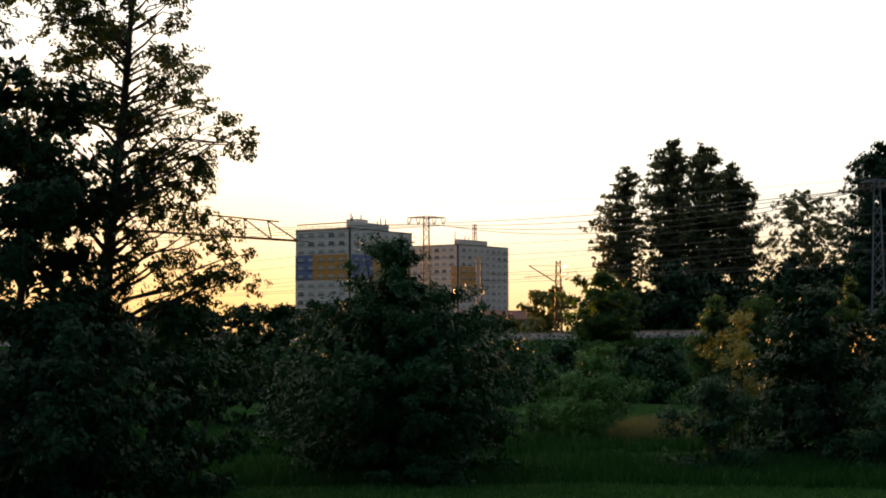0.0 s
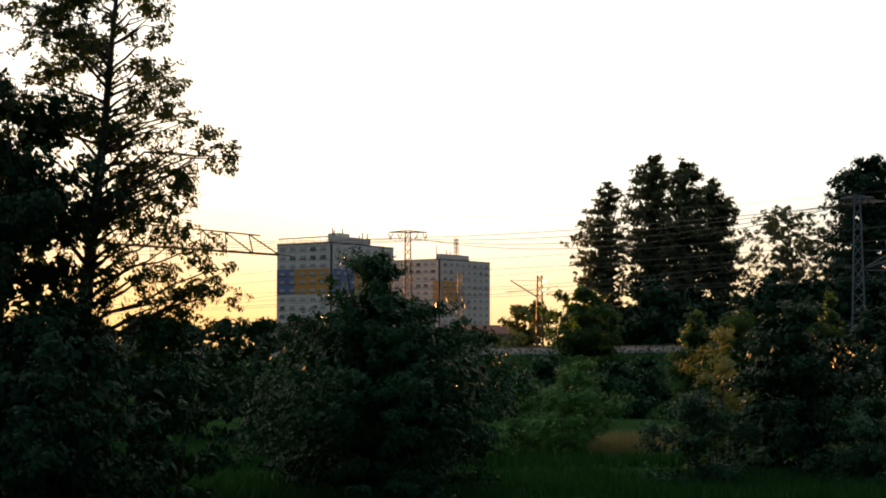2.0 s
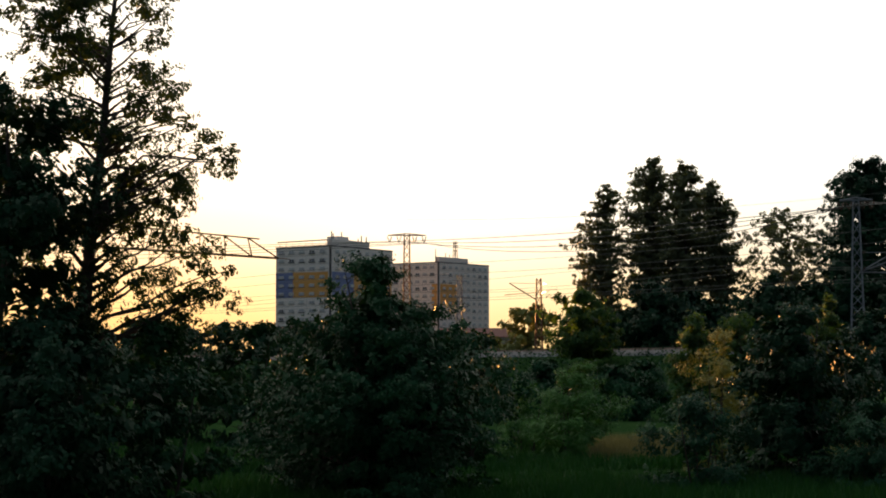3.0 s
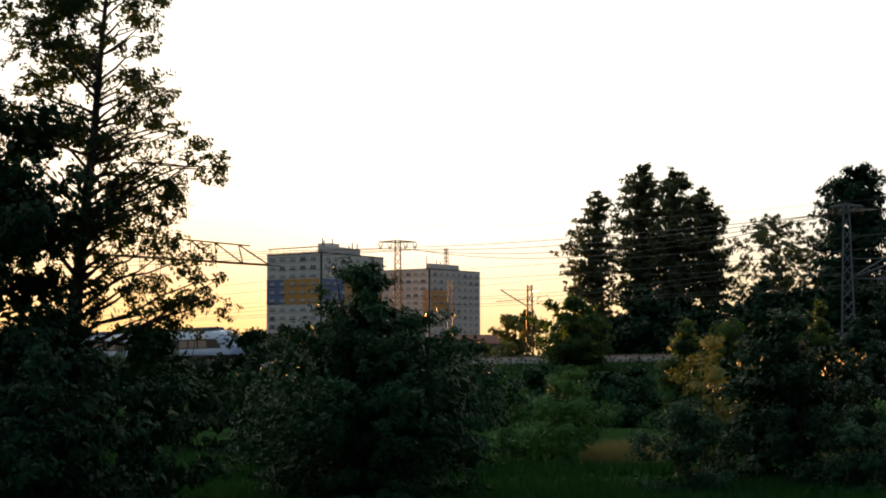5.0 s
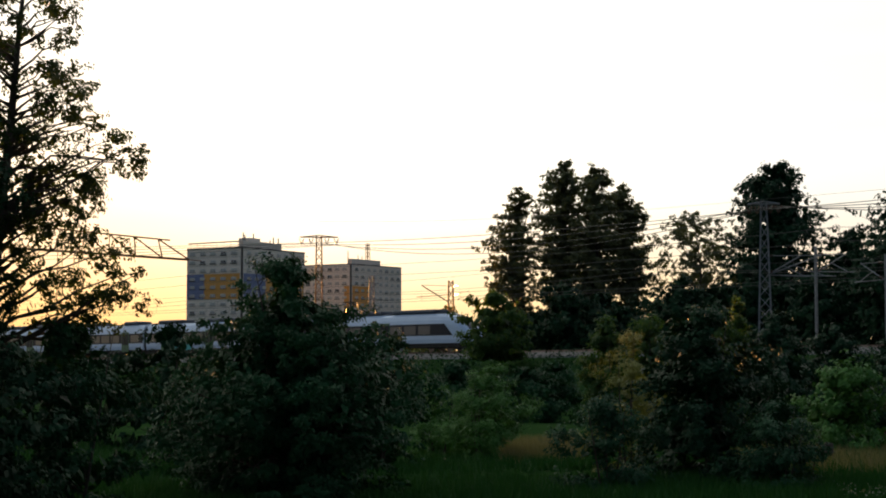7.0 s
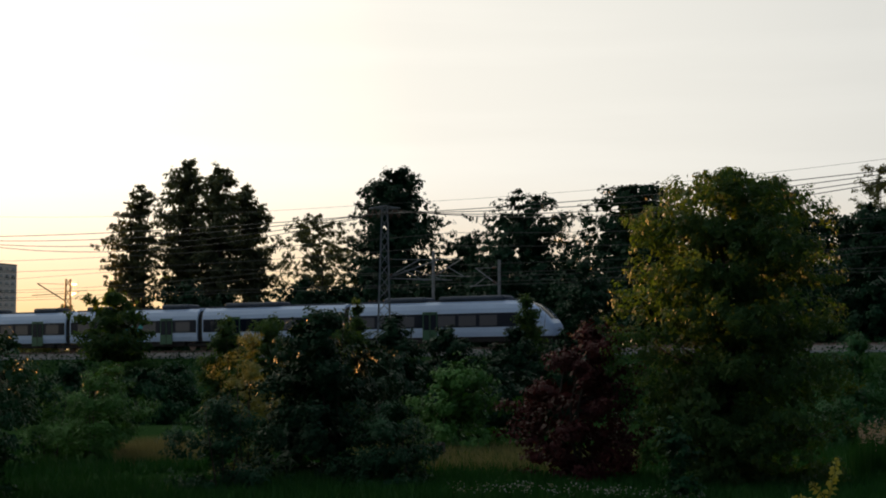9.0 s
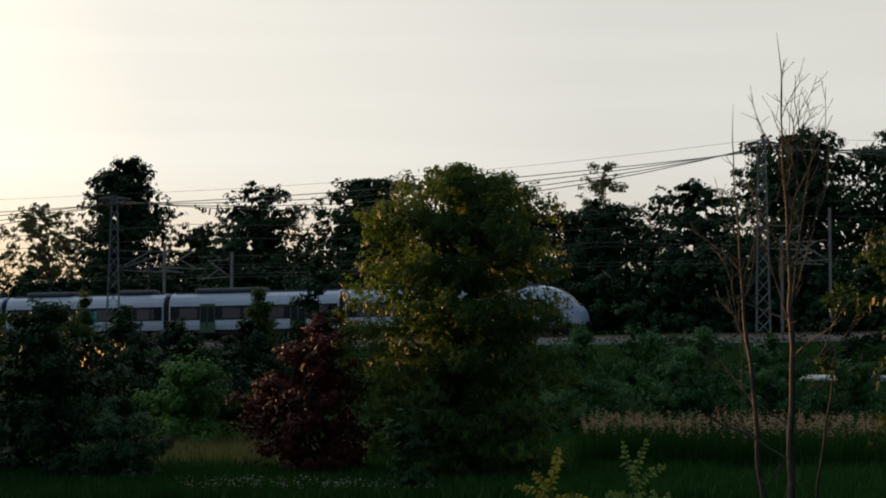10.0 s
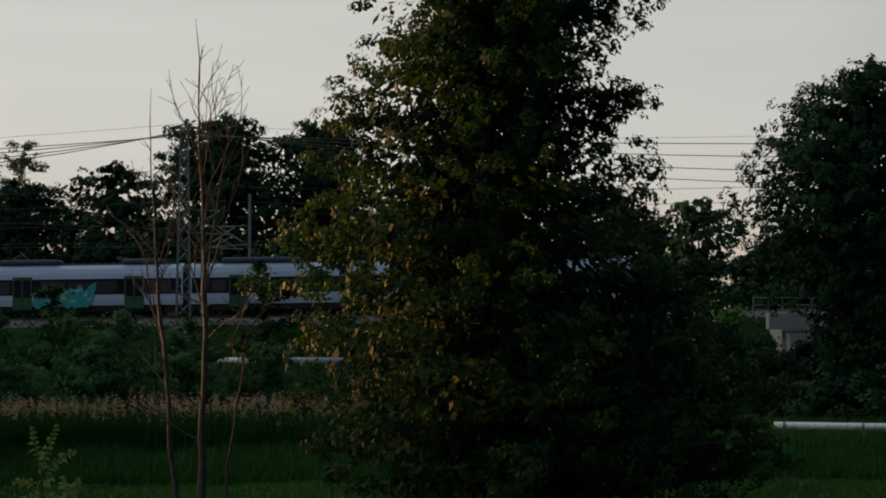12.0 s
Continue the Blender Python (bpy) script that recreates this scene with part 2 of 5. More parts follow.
def raw(name, verts, faces_shape, mat, parent=None):
    """A mesh of equal faces from an array of vertices (faces x corners x 3)."""
    verts = np.ascontiguousarray(verts, np.float32)
    n, k = len(verts) // faces_shape, faces_shape
    me = bpy.data.meshes.new(name)
    me.vertices.add(len(verts))
    me.vertices.foreach_set("co", verts.ravel())
    me.loops.add(len(verts))
    me.loops.foreach_set("vertex_index", np.arange(len(verts), dtype=np.int32))
    me.polygons.add(n)
    me.polygons.foreach_set("loop_start", np.arange(n, dtype=np.int32) * k)
    me.update(calc_edges=True)
    me.materials.append(mat)
    ob = new(name, me)
    if parent is not None:
        ob.parent = parent
    return ob


def thing(name, m, label, category, group="", kind=""):
    ob = new(name)
    ob.empty_display_size = 0.3
    ob.matrix_basis = m
    return tagged(ob, label, category, group, kind)


def add_box(bm, x0, x1, y0, y1, z0, z1, bevel=0.0):
    made = bmesh.ops.create_cube(bm, size=1.0, matrix=Matrix.Translation(((x0 + x1) / 2, (y0 + y1) / 2, (z0 + z1) / 2)) @ Matrix.Diagonal((x1 - x0, y1 - y0, z1 - z0, 1)))
    if bevel:
        edges = list({e for v in made["verts"] for e in v.link_edges})
        bmesh.ops.bevel(bm, geom=edges, offset=bevel, segments=1, affect="EDGES")
    return bm


def box(*a, **k):
    return add_box(bmesh.new(), *a, **k)


def add_bar(bm, a, b, w, sides=4, w2=None):
    """A straight bar from a to b."""
    a, b = Vector(a), Vector(b)
    d = b - a
    m = Matrix.Translation((a + b) / 2) @ d.to_track_quat("Z", "Y").to_matrix().to_4x4()
    bmesh.ops.create_cone(bm, cap_ends=True, segments=sides, radius1=w, radius2=w if w2 is None else w2, depth=d.length, matrix=m)
    return bm


def tube(bm, pts, radii, sides=6):
    """A bent, tapering tube through the points."""
    rings = []
    for i, p in enumerate(pts):
        d = (Vector(pts[min(i + 1, len(pts) - 1)]) - Vector(pts[max(i - 1, 0)])).normalized()
        u = d.orthogonal().normalized() if i == 0 else (rings_u - d * rings_u.dot(d)).normalized()
        rings_u = u
        v = d.cross(u)
        rings.append([bm.verts.new(Vector(p) + radii[i] * (math.cos(2 * math.pi * k / sides) * u + math.sin(2 * math.pi * k / sides) * v)) for k in range(sides)])
    for r0, r1 in zip(rings, rings[1:]):
        for k in range(sides):
            bm.faces.new((r0[k], r0[(k + 1) % sides], r1[(k + 1) % sides], r1[k]))
    bm.faces.new(rings[-1])
    return bm


# ---------------------------------------------------------------- the railway's line
PHI, AWAY = radians(46.0), 122.0
NORMAL = Vector((math.sin(PHI), math.cos(PHI), 0))
ALONG = Vector((math.cos(PHI), -math.sin(PHI), 0))


def rail_z(s):
    return EYE + 1.40 + 0.0112 * min(max(s, -330.0), 30.0)


def on_line(s, u=0.0, z=0.0):
    """A place s metres along the line and u metres beyond it, z above the rails."""
    return NORMAL * (AWAY + u) + ALONG * s + Vector((0, 0, rail_z(s) + z))


def ground_z(x, y):
    p = Vector((x, y, 0))
    s, u = p.dot(ALONG), p.dot(NORMAL) - AWAY
    top = rail_z(s) - 0.75
    f = min(max((u + 17.0) / 11.5, 0.0), 1.0)
    f = f * f * (3 - 2 * f)
    rough = 0.25 * noise.noise((x * 0.05, y * 0.05, 0.3)) + 0.10 * noise.noise((x * 0.21, y * 0.21, 1.7))
    return f * top + rough * (1 - f)


def build_ground():
    ss = sorted({*np.linspace(-260, 160, 106).round(2), *(-260 - np.geomspace(8, 3500, 22)).round(1), *(160 + np.geomspace(8, 3500, 22)).round(1)})
    us = sorted({*np.linspace(-140, 40, 91).round(2), *(-140 - np.geomspace(6, 2500, 16)).round(1), *(40 + np.geomspace(4, 4200, 22)).round(1)})
    bm = bmesh.new()
    grid = []
    for s in ss:
        row = []
        for u in us:
            p = NORMAL * (AWAY + u) + ALONG * s
            row.append(bm.verts.new((p.x, p.y, ground_z(p.x, p.y))))
        grid.append(row)
    for r0, r1 in zip(grid, grid[1:]):
        for k in range(len(us) - 1):
            bm.faces.new((r0[k], r1[k], r1[k + 1], r0[k + 1]))
    bmesh.ops.recalc_face_normals(bm, faces=bm.faces)
    ob = part("ground", bm, MEADOW, smooth=True)
    tagged(ob, "rough dark green meadow rising to a railway embankment", "ground", kind="structure")


def strip(name, profile, mat, s0=-330.0, s1=200.0, step=10.0):
    """A long body along the line with a closed cross-section of (u, z) points."""
    bm = bmesh.new()
    rings = []
    s = s0
    while s <= s1:
        rings.append([bm.verts.new(on_line(s, u, z)) for u, z in profile])
        s += step
    n = len(profile)
    for r0, r1 in zip(rings, rings[1:]):
        for k in range(n):
            bm.faces.new((r0[k], r0[(k + 1) % n], r1[(k + 1) % n], r1[k]))
    bm.faces.new(rings[0])
    bm.faces.new(rings[-1])
    bmesh.ops.recalc_face_normals(bm, faces=bm.faces)
    return part(name, bm, mat)


def build_line():
    tagged(strip("ballast_bed", [(-4.6, -1.3), (-3.2, -0.22), (8.0, -0.22), (9.4, -1.3)], BALLAST), "grey crushed stone ballast bed along the embankment top", "ballast", kind="structure")
    for u in (-0.75, 0.75, 4.05, 5.55):
        tagged(strip("rail", [(u - 0.035, 0.0), (u + 0.035, 0.0), (u + 0.02, -0.1), (u + 0.07, -0.17), (u + 0.07, -0.24), (u - 0.07, -0.24), (u - 0.07, -0.17), (u - 0.02, -0.1)], RAIL), "worn steel railway rail on the ballast", "rail", "rails", "structure")
    tagged(strip("cable_trough", [(-5.3, -1.5), (-5.3, -0.62), (-4.75, -0.62), (-4.75, -1.5)], BRIDGE), "pale concrete cable trough beside the ballast", "cable trough", kind="structure")


build_ground()
build_line()


# ---------------------------------------------------------------- trees and shrubs
def leaves(name, centres, size, mat, parent, rng, up=0.4, slim=0.3, outward=None):
    """Small pointed leaves, each turned its own way; outward: the way that each one's face leans to."""
    n = len(centres)
    nor = rng.normal(size=(n, 3)) * (1.0 if outward is None else 0.5)
    nor[:, 2] += up * (1.0 if outward is None else 0.45)
    if outward is not None:
        nor += outward
    nor /= np.linalg.norm(nor, axis=1)[:, None] + 1e-9
    ax = rng.normal(size=(n, 3))
    ax[:, 2] -= 0.25
    ax -= nor * np.sum(ax * nor, axis=1)[:, None]
    ax /= np.linalg.norm(ax, axis=1)[:, None] + 1e-9
    side = np.cross(ax, nor)
    ln = np.broadcast_to(size, (n, 1)) * rng.uniform(0.65, 1.3, (n, 1))
    v = np.stack([centres - ax * ln * 0.5, centres + side * ln * slim + ax * ln * 0.05, centres + ax * ln * 0.55, centres - side * ln * slim + ax * ln * 0.05], 1)
    return raw(name, v.reshape(-1, 3), 4, mat, parent)


def unit(v):
    return v / (np.linalg.norm(v, axis=-1, keepdims=True) + 1e-9)


def crown_heads(profile, count, rng, gaps, shell, wild, rise, bough, fill, many):
    """Places of the leaf clumps. They gather in boughs that fill an uneven body of revolution, with hollows between them.
    profile: rows of height, radius, sideways shift; rise: how far the boughs stand up; bough: their size against the crown's."""
    hs, rs, ox = (np.array(c, float) for c in zip(*profile))
    fine = np.linspace(hs[0], hs[-1], 200)
    wt = np.interp(fine, hs, rs) + 0.15
    wt /= wt.sum()
    phase = rng.uniform(0, 6.28, 4)

    def reach(h, th):
        lobes = 1 + 0.10 * wild * math.sin(3 * th + phase[0] + h * 0.8) + 0.07 * wild * math.sin(5 * th + phase[1] - h * 1.3)
        lobes += 0.30 * wild * noise.noise((1.3 * math.cos(th) + phase[2], 1.3 * math.sin(th), h * 0.45 + phase[3] * 5))
        return float(np.interp(h, hs, rs)) * lobes

    boughs, sizes = np.zeros((0, 3)), []
    for _ in range(max(7, int(count / many))):
        best, most = None, -1.0
        for _ in range(14):
            h, th = float(rng.choice(fine, p=wt)), rng.uniform(0, 2 * math.pi)
            r = reach(h, th)
            q = shell + (0.93 - shell) * rng.uniform() ** 0.45
            p = np.array((np.interp(h, hs, ox) + q * r * math.cos(th), q * r * math.sin(th), h))
            hollow = noise.noise((p[0] * 0.5 + phase[2] * 9, p[1] * 0.5, p[2] * 0.5 + phase[3] * 9)) < gaps - 0.5
            clear = np.min(np.linalg.norm((boughs - p) * (1, 1, 1 / rise), axis=1)) if len(boughs) else 9.0
            clear *= 0.3 if hollow else 1.0
            if clear > most:
                best, most, size = p, clear, max(bough * r, 0.28 + 0.06 * rs.max())
        boughs = np.vstack([boughs, best])
        sizes.append(size)
    heads = []
    while len(heads) < count:
        if rng.uniform() < fill:
            h, th = float(rng.choice(fine, p=wt)), rng.uniform(0, 2 * math.pi)
            q = rng.uniform() ** 0.6 * 0.72 * reach(h, th)
            heads.append((np.interp(h, hs, ox) + q * math.cos(th), q * math.sin(th), h))
            continue
        pick = rng.randint(len(boughs))
        (bx, by, bz), br = boughs[pick], sizes[pick]
        way = rng.normal(size=3)
        way /= np.linalg.norm(way)
        way = way * br * rng.uniform() ** 0.4 * (1, 1, 0.62 * rise)
        x, y, z = bx + way[0], by + way[1], bz + way[2] + 0.15 * br
        z = min(max(z, hs[0]), hs[-1])
        axis = float(np.interp(z, hs, ox))
        out, th = math.hypot(x - axis, y), math.atan2(y, x - axis)
        most = reach(z, th) * 1.08 + 0.1
        if out > most:
            x, y = axis + (x - axis) * most / out, y * most / out
        heads.append((x, y, z))
    return np.array(heads)


def tree(name, az, d, profile, mat, label, category="tree", clumps=150, per=100, clump=0.5, leaf=0.15, gaps=0.2, seed=1, limbs=30,
         trunk=0.16, lean=0.0, bark=None, base=None, top=None, up=1.1, slim=0.3, group="", stems=1, wild=1.0, shell=0.45, extra=(), core=0.13, fat=1.0, sweep=0.45,
         rise=1.0, bough=0.0, spine_x=None, fill=None):
    """A tree: a bent, tapering trunk with limbs that reach the leaf clumps, and a crown of single leaves in boughs."""
    rng = np.random.RandomState(seed)
    place = at(az, d)
    if d > 120:
        leaf, slim, fat, per = leaf * 1.18, max(slim, 0.5), fat * 1.24, int(per * 0.55)
        rm = max(r for h, r, x in profile)
        profile = [(h, rm * (r / rm) ** 0.75, x) for h, r, x in profile]
    else:
        leaf, per = leaf * 1.04, int(per * 0.56)
    if category == "shrub":
        wild *= 1.4
    if fill is None:
        fill = 0.38 if d > 120 and core > 0.05 else 0.3 if category == "shrub" else 0.16
    profile = [(h, r * fat, x) for h, r, x in profile]
    z0 = ground_z(place.x, place.y) if base is None else base
    root = thing(name, pose(place.x, place.y, z0 - 0.05, 0, 0, -az), label, category, group)
    heads = crown_heads(profile, clumps, rng, gaps, shell, wild, rise, bough or (0.24 if d > 120 else 0.32), fill, 3.5 if d > 120 else 8)
    for ex, ey, ez, er, en in extra:
        more = np.array([ex, ey, ez]) + rng.normal(size=(en, 3)) * er * np.array([0.55, 0.5, 0.33])
        heads = np.concatenate([heads, more])
    axis = np.stack([np.interp(heads[:, 2], [r[0] for r in profile], [r[2] for r in profile]), np.zeros(len(heads)), heads[:, 2] - 0.25 * clump - 0.3], 1)
    away = unit(heads - axis)
    # each clump is a few twigs with their leaves about them
    k = 5
    ball = lambda *shape: unit(rng.normal(size=(*shape, 3))) * rng.uniform(size=(*shape, 1)) ** 0.45
    twig = ball(len(heads), k) * clump * np.array([1.05, 1.05, 0.75])
    each = max(1, per // k)
    spread = ball(len(heads), k, each) * clump * 0.52 * np.array([1, 1, 0.75])
    pts = (heads[:, None, None, :] + twig[:, :, None, :] + spread).reshape(-1, 3)
    face = (0.75 * away[:, None, None, :] + 0.8 * unit(twig)[:, :, None, :] + 0.5 * unit(spread)).reshape(-1, 3)
    pts[:, 2] = np.maximum(pts[:, 2], 0.05)
    # the shaded inside of the crown: fewer, larger leaves
    n_in = int(len(pts) * core)
    pick = rng.randint(0, len(heads), n_in)
    inner = axis[pick] + (heads[pick] - axis[pick]) * rng.uniform(size=(n_in, 1)) ** 0.5 * 0.86
    inner += rng.normal(size=(n_in, 3)) * clump * 0.25
    inner[:, 2] = np.maximum(inner[:, 2], 0.15)
    sizes = np.concatenate([np.full((len(pts), 1), leaf), np.full((n_in, 1), leaf * (2.9 if d > 120 else 2.3))])
    leaves("crown", np.concatenate([pts, inner]), sizes, mat, root, rng, up, slim, np.concatenate([face, 1.2 * away[pick]]))
    hmax = (top or profile[-1][0]) * 0.97
    bm = bmesh.new()
    spines = []
    for s in range(stems):
        off = np.array([rng.normal() * 0.25, rng.normal() * 0.25]) if stems > 1 else np.zeros(2)
        n = 9
        spine = []
        for i in range(n):
            f = i / (n - 1)
            cx = np.interp(f * hmax, [r[0] for r in profile], [r[2] for r in profile]) * min(1.0, 2 * f) * 0.7
            if spine_x:
                cx = np.interp(f * hmax, [r[0] for r in spine_x], [r[1] for r in spine_x])
            spine.append(Vector((off[0] * (1 + 2 * f) + lean * f * hmax + cx + 0.10 * math.sin(3 * f + s) * trunk * 4, off[1] * (1 + 2 * f) + 0.12 * math.sin(4 * f + 1 + s), f * hmax)))
        tube(bm, spine, [trunk * (1.25 if i == 0 else 1) * (1 - 0.93 * i / (n - 1)) for i in range(n)], 7)
        spines.append(spine)
    order = rng.permutation(len(heads))[:limbs]
    if extra:
        first = len(heads) - sum(e[4] for e in extra)
        for e in extra:
            order = np.concatenate([order, np.arange(first, first + min(2, e[4]))])
            first += e[4]
    for k in order:
        end = Vector(heads[k])
        spine = spines[k % stems]
        out = math.hypot(end.x - spine[4].x, end.y)
        start_h = min(max(end.z - (sweep + 0.4 * rng.uniform()) * out, 0.12 * hmax), 0.93 * hmax)
        f = start_h / hmax * (len(spine) - 1)
        i = min(int(f), len(spine) - 2)
        a = spine[i].lerp(spine[i + 1], f - i)
        bend = Vector(rng.normal(size=3)) * 0.11 * out
        mid = a.lerp(end, 0.5) + Vector((0, 0, 0.10 * out)) + bend
        r0 = min(trunk * 0.42 * (1 - 0.7 * start_h / hmax), 0.05 + 0.03 * out)
        line = [a.lerp(mid, t).lerp(mid.lerp(end, t), t) + Vector(rng.normal(size=3)) * 0.025 * out * (0 < t < 1) for t in (0, 0.2, 0.4, 0.6, 0.8, 1)]
        tube(bm, line, [r0, r0 * 0.75, r0 * 0.58, r0 * 0.42, r0 * 0.28, 0.008], 4)
    part("trunk", bm, bark or BARK, root)
    return root


def plant_trees():
    # the tall alder at the meadow's edge, and the thicket at its foot
    upper_boughs = ((-0.75, -1.3, 14.05, 1.38, 22), (-1.57, 0.0, 13.96, 1.00, 14), (0.88, 0.7, 14.42, 0.75, 6), (1.52, -0.3, 13.91, 0.56, 5), (1.11, 0.4, 13.27, 0.81, 7), (-1.57, -1.1, 12.86, 1.12, 18), (-1.21, 0.0, 12.13, 1.12, 14), (0.52, 0.5, 12.45, 0.56, 5), (0.57, -0.5, 11.86, 0.94, 12), (1.43, 0.3, 12.00, 0.56, 5), (1.07, -0.9, 11.31, 0.94, 9), (1.79, 0.0, 11.05, 0.38, 3), (0.16, 1.0, 10.76, 1.00, 12), (1.02, -0.4, 10.49, 0.88, 9), (2.29, 0.3, 10.58, 0.53, 5), (2.75, -0.4, 10.12, 0.45, 4), (2.98, 0.0, 9.62, 0.62, 5), (0.61, 1.1, 9.66, 1.19, 18), (1.70, -0.3, 9.25, 0.69, 6), (0.79, 0.6, 8.75, 1.19, 18), (1.88, -0.8, 8.66, 0.81, 9), (0.88, 0.0, 7.84, 1.19, 18), (1.88, 0.8, 7.65, 0.88, 9), (2.79, -0.3, 6.83, 0.56, 4))
    lower_boughs = ((0.61, -1.1, 6.74, 1.12, 14), (1.88, 0.0, 6.37, 1.00, 12), (2.98, 0.6, 6.10, 0.62, 6), (0.34, -0.5, 5.83, 1.12, 12), (2.25, 0.5, 5.60, 1.12, 12))
    tree("alder_tree", -11.0, 45, [(4.5, 1.6, -1.8), (7.5, 2.1, -1.8), (10, 2.3, -1.9), (12.5, 2.3, -1.9), (14.5, 2.2, -1.2), (16, 1.6, -0.3), (17.5, 0.5, 0)], ALDER,
         "tall dark alder with an airy crown and a straight trunk", clumps=175, per=150, clump=0.36, leaf=0.115, gaps=0.30, seed=11, limbs=40, trunk=0.27, shell=0.2, core=0.01, sweep=0.25,
         fill=0.05, extra=upper_boughs + lower_boughs, spine_x=[(0, -1.0), (7.3, -0.62), (9.1, -0.43), (10.9, -0.25), (12.3, -0.16), (14.6, 0.07), (17.5, 0.3)])
    tree("alder_tree", -14.9, 44, [(1, 2.0, 0), (4, 2.3, 0), (7, 2.6, 0.4), (9, 2.5, 0.5), (10.8, 1.8, 0.4), (12.2, 0.5, 0)], DARK,
         "dense dark alder beside a taller one", clumps=260, per=120, clump=0.5, leaf=0.16, gaps=0.12, seed=12, limbs=40, trunk=0.2, core=0.2)
    tree("alder_tree", -17.0, 50, [(3, 2.6, 0), (6, 3.0, 0), (10, 2.8, 0), (13, 2.4, 0), (15.4, 1.6, 0), (17, 0.4, 0)], DARK,
         "tall dark alder at the meadow's edge", clumps=230, per=120, clump=0.5, leaf=0.15, gaps=0.38, seed=17, limbs=50, trunk=0.22, core=0.03, sweep=0.7)
    tree("hazel_shrub", -13.2, 42, [(0, 3.0, 0), (2, 3.6, 0), (3.6, 3.2, 0), (4.5, 2.3, 0), (5.2, 0.6, 0)], DARK,
         "broad dark green shrub under the tall alder", "shrub", clumps=260, per=110, clump=0.5, leaf=0.16, gaps=0.08, seed=13, limbs=20, trunk=0.07, stems=3, core=0.2)
    tree("hazel_shrub", -9.3, 46, [(0, 1.9, 0), (1.5, 2.2, 0), (3.4, 2.0, 0), (4.8, 1.3, 0), (5.6, 0.3, 0)], GREEN,
         "dark green shrub at the meadow's edge", "shrub", clumps=150, per=110, clump=0.42, leaf=0.163, gaps=0.12, seed=14, limbs=20, trunk=0.06, stems=3)
    tree("shrub", -6.1, 76, [(0, 2.8, 0), (2, 3.2, 0), (4, 3.0, 0), (5.2, 2.2, 0), (6.0, 0.7, 0)], DARK,
         "dark rounded shrub behind the meadow", "shrub", clumps=120, per=90, clump=0.5, leaf=0.213, gaps=0.1, seed=15, limbs=14, trunk=0.07, stems=2)
    tree("shrub", -9.5, 84, [(0, 2.6, 0), (2, 3.2, 0), (4, 2.8, 0), (5.3, 1.6, 0), (6.2, 0.3, 0)], DARK,
         "dark shrub below the embankment", "shrub", clumps=120, per=90, clump=0.55, leaf=0.225, gaps=0.1, seed=16, limbs=14, trunk=0.07, stems=2)
    # the bushy tree in the middle of the meadow
    tree("bird_cherry_tree", -1.9, 51, [(0.0, 3.6, 0.4), (1.2, 4.3, 0.35), (2.6, 4.5, 0.3), (3.6, 4.3, 0.3), (4.4, 3.75, 0.3), (5.1, 2.9, 0.35), (5.8, 2.6, 0.3), (6.5, 1.9, 0.2), (7.0, 1.2, 0.1), (7.5, 0.4, 0.0)], GREEN,
         "bushy dark green tree standing alone in the meadow", clumps=580, per=125, clump=0.40, leaf=0.13, gaps=0.08, seed=21, wild=0.5, bough=0.26, fill=0.25, core=0.3, limbs=60, trunk=0.12, stems=3)
    tree("shrub", 1.5, 64, [(0, 1.8, 0), (2, 2.1, 0), (3.8, 1.7, 0), (5, 1.1, 0), (5.7, 0.3, 0)], BLUISH,
         "grey-green shrub behind the bushy tree", "shrub", clumps=130, per=90, clump=0.42, leaf=0.163, gaps=0.1, seed=22, limbs=14, trunk=0.06, stems=2)
    tree("shrub", -4.6, 62, [(0, 1.9, 0), (1.5, 2.0, 0), (3, 1.6, 0), (4.0, 0.9, 0), (4.5, 0.2, 0)], GREEN,
         "low green shrub behind the bushy tree", "shrub", clumps=100, per=90, clump=0.42, leaf=0.175, gaps=0.1, seed=23, limbs=12, trunk=0.05, stems=2)
    tree("willow_shrub", 5.3, 68, [(0, 1.2, 0), (1.0, 1.9, 0), (2.2, 1.8, 0.1), (3.2, 1.1, 0.3), (4.0, 0.3, 0.3)], FRESH,
         "soft light green willow shrub in the meadow", "shrub", clumps=160, per=110, clump=0.4, leaf=0.15, gaps=0.1, seed=24, limbs=16, trunk=0.05, stems=4, slim=0.14)
    tree("willow_shrub", 3.6, 70, [(0, 1.2, 0), (1.0, 1.7, 0), (2.2, 1.4, 0), (3.1, 0.4, 0)], FRESH,
         "low light green willow shrub in the meadow", "shrub", clumps=110, per=100, clump=0.4, leaf=0.15, gaps=0.1, seed=25, limbs=12, trunk=0.05, stems=3, slim=0.14)
    # the group of golden, dark and silvery bushes
    tree("golden_shrub", 10.4, 61, [(0, 1.4, 0), (1.5, 1.8, 0), (3.2, 1.7, 0), (4.4, 1.2, 0.1), (5.2, 0.3, 0.2)], GOLD,
         "yellow-green shrub in a thicket of darker bushes", "shrub", clumps=150, per=110, clump=0.36, leaf=0.125, gaps=0.1, seed=31, limbs=16, trunk=0.05, stems=4, slim=0.16)
    tree("thorn_shrub", 13.0, 57, [(0, 2.3, 0), (1.5, 2.6, 0), (3.2, 2.3, -0.1), (4.6, 1.6, -0.2), (5.5, 0.9, -0.2), (6.0, 0.2, -0.2)], DARK,
         "dark spreading thorn shrub in a thicket", "shrub", clumps=250, per=110, clump=0.46, leaf=0.163, gaps=0.12, seed=32, limbs=22, trunk=0.07, stems=3)
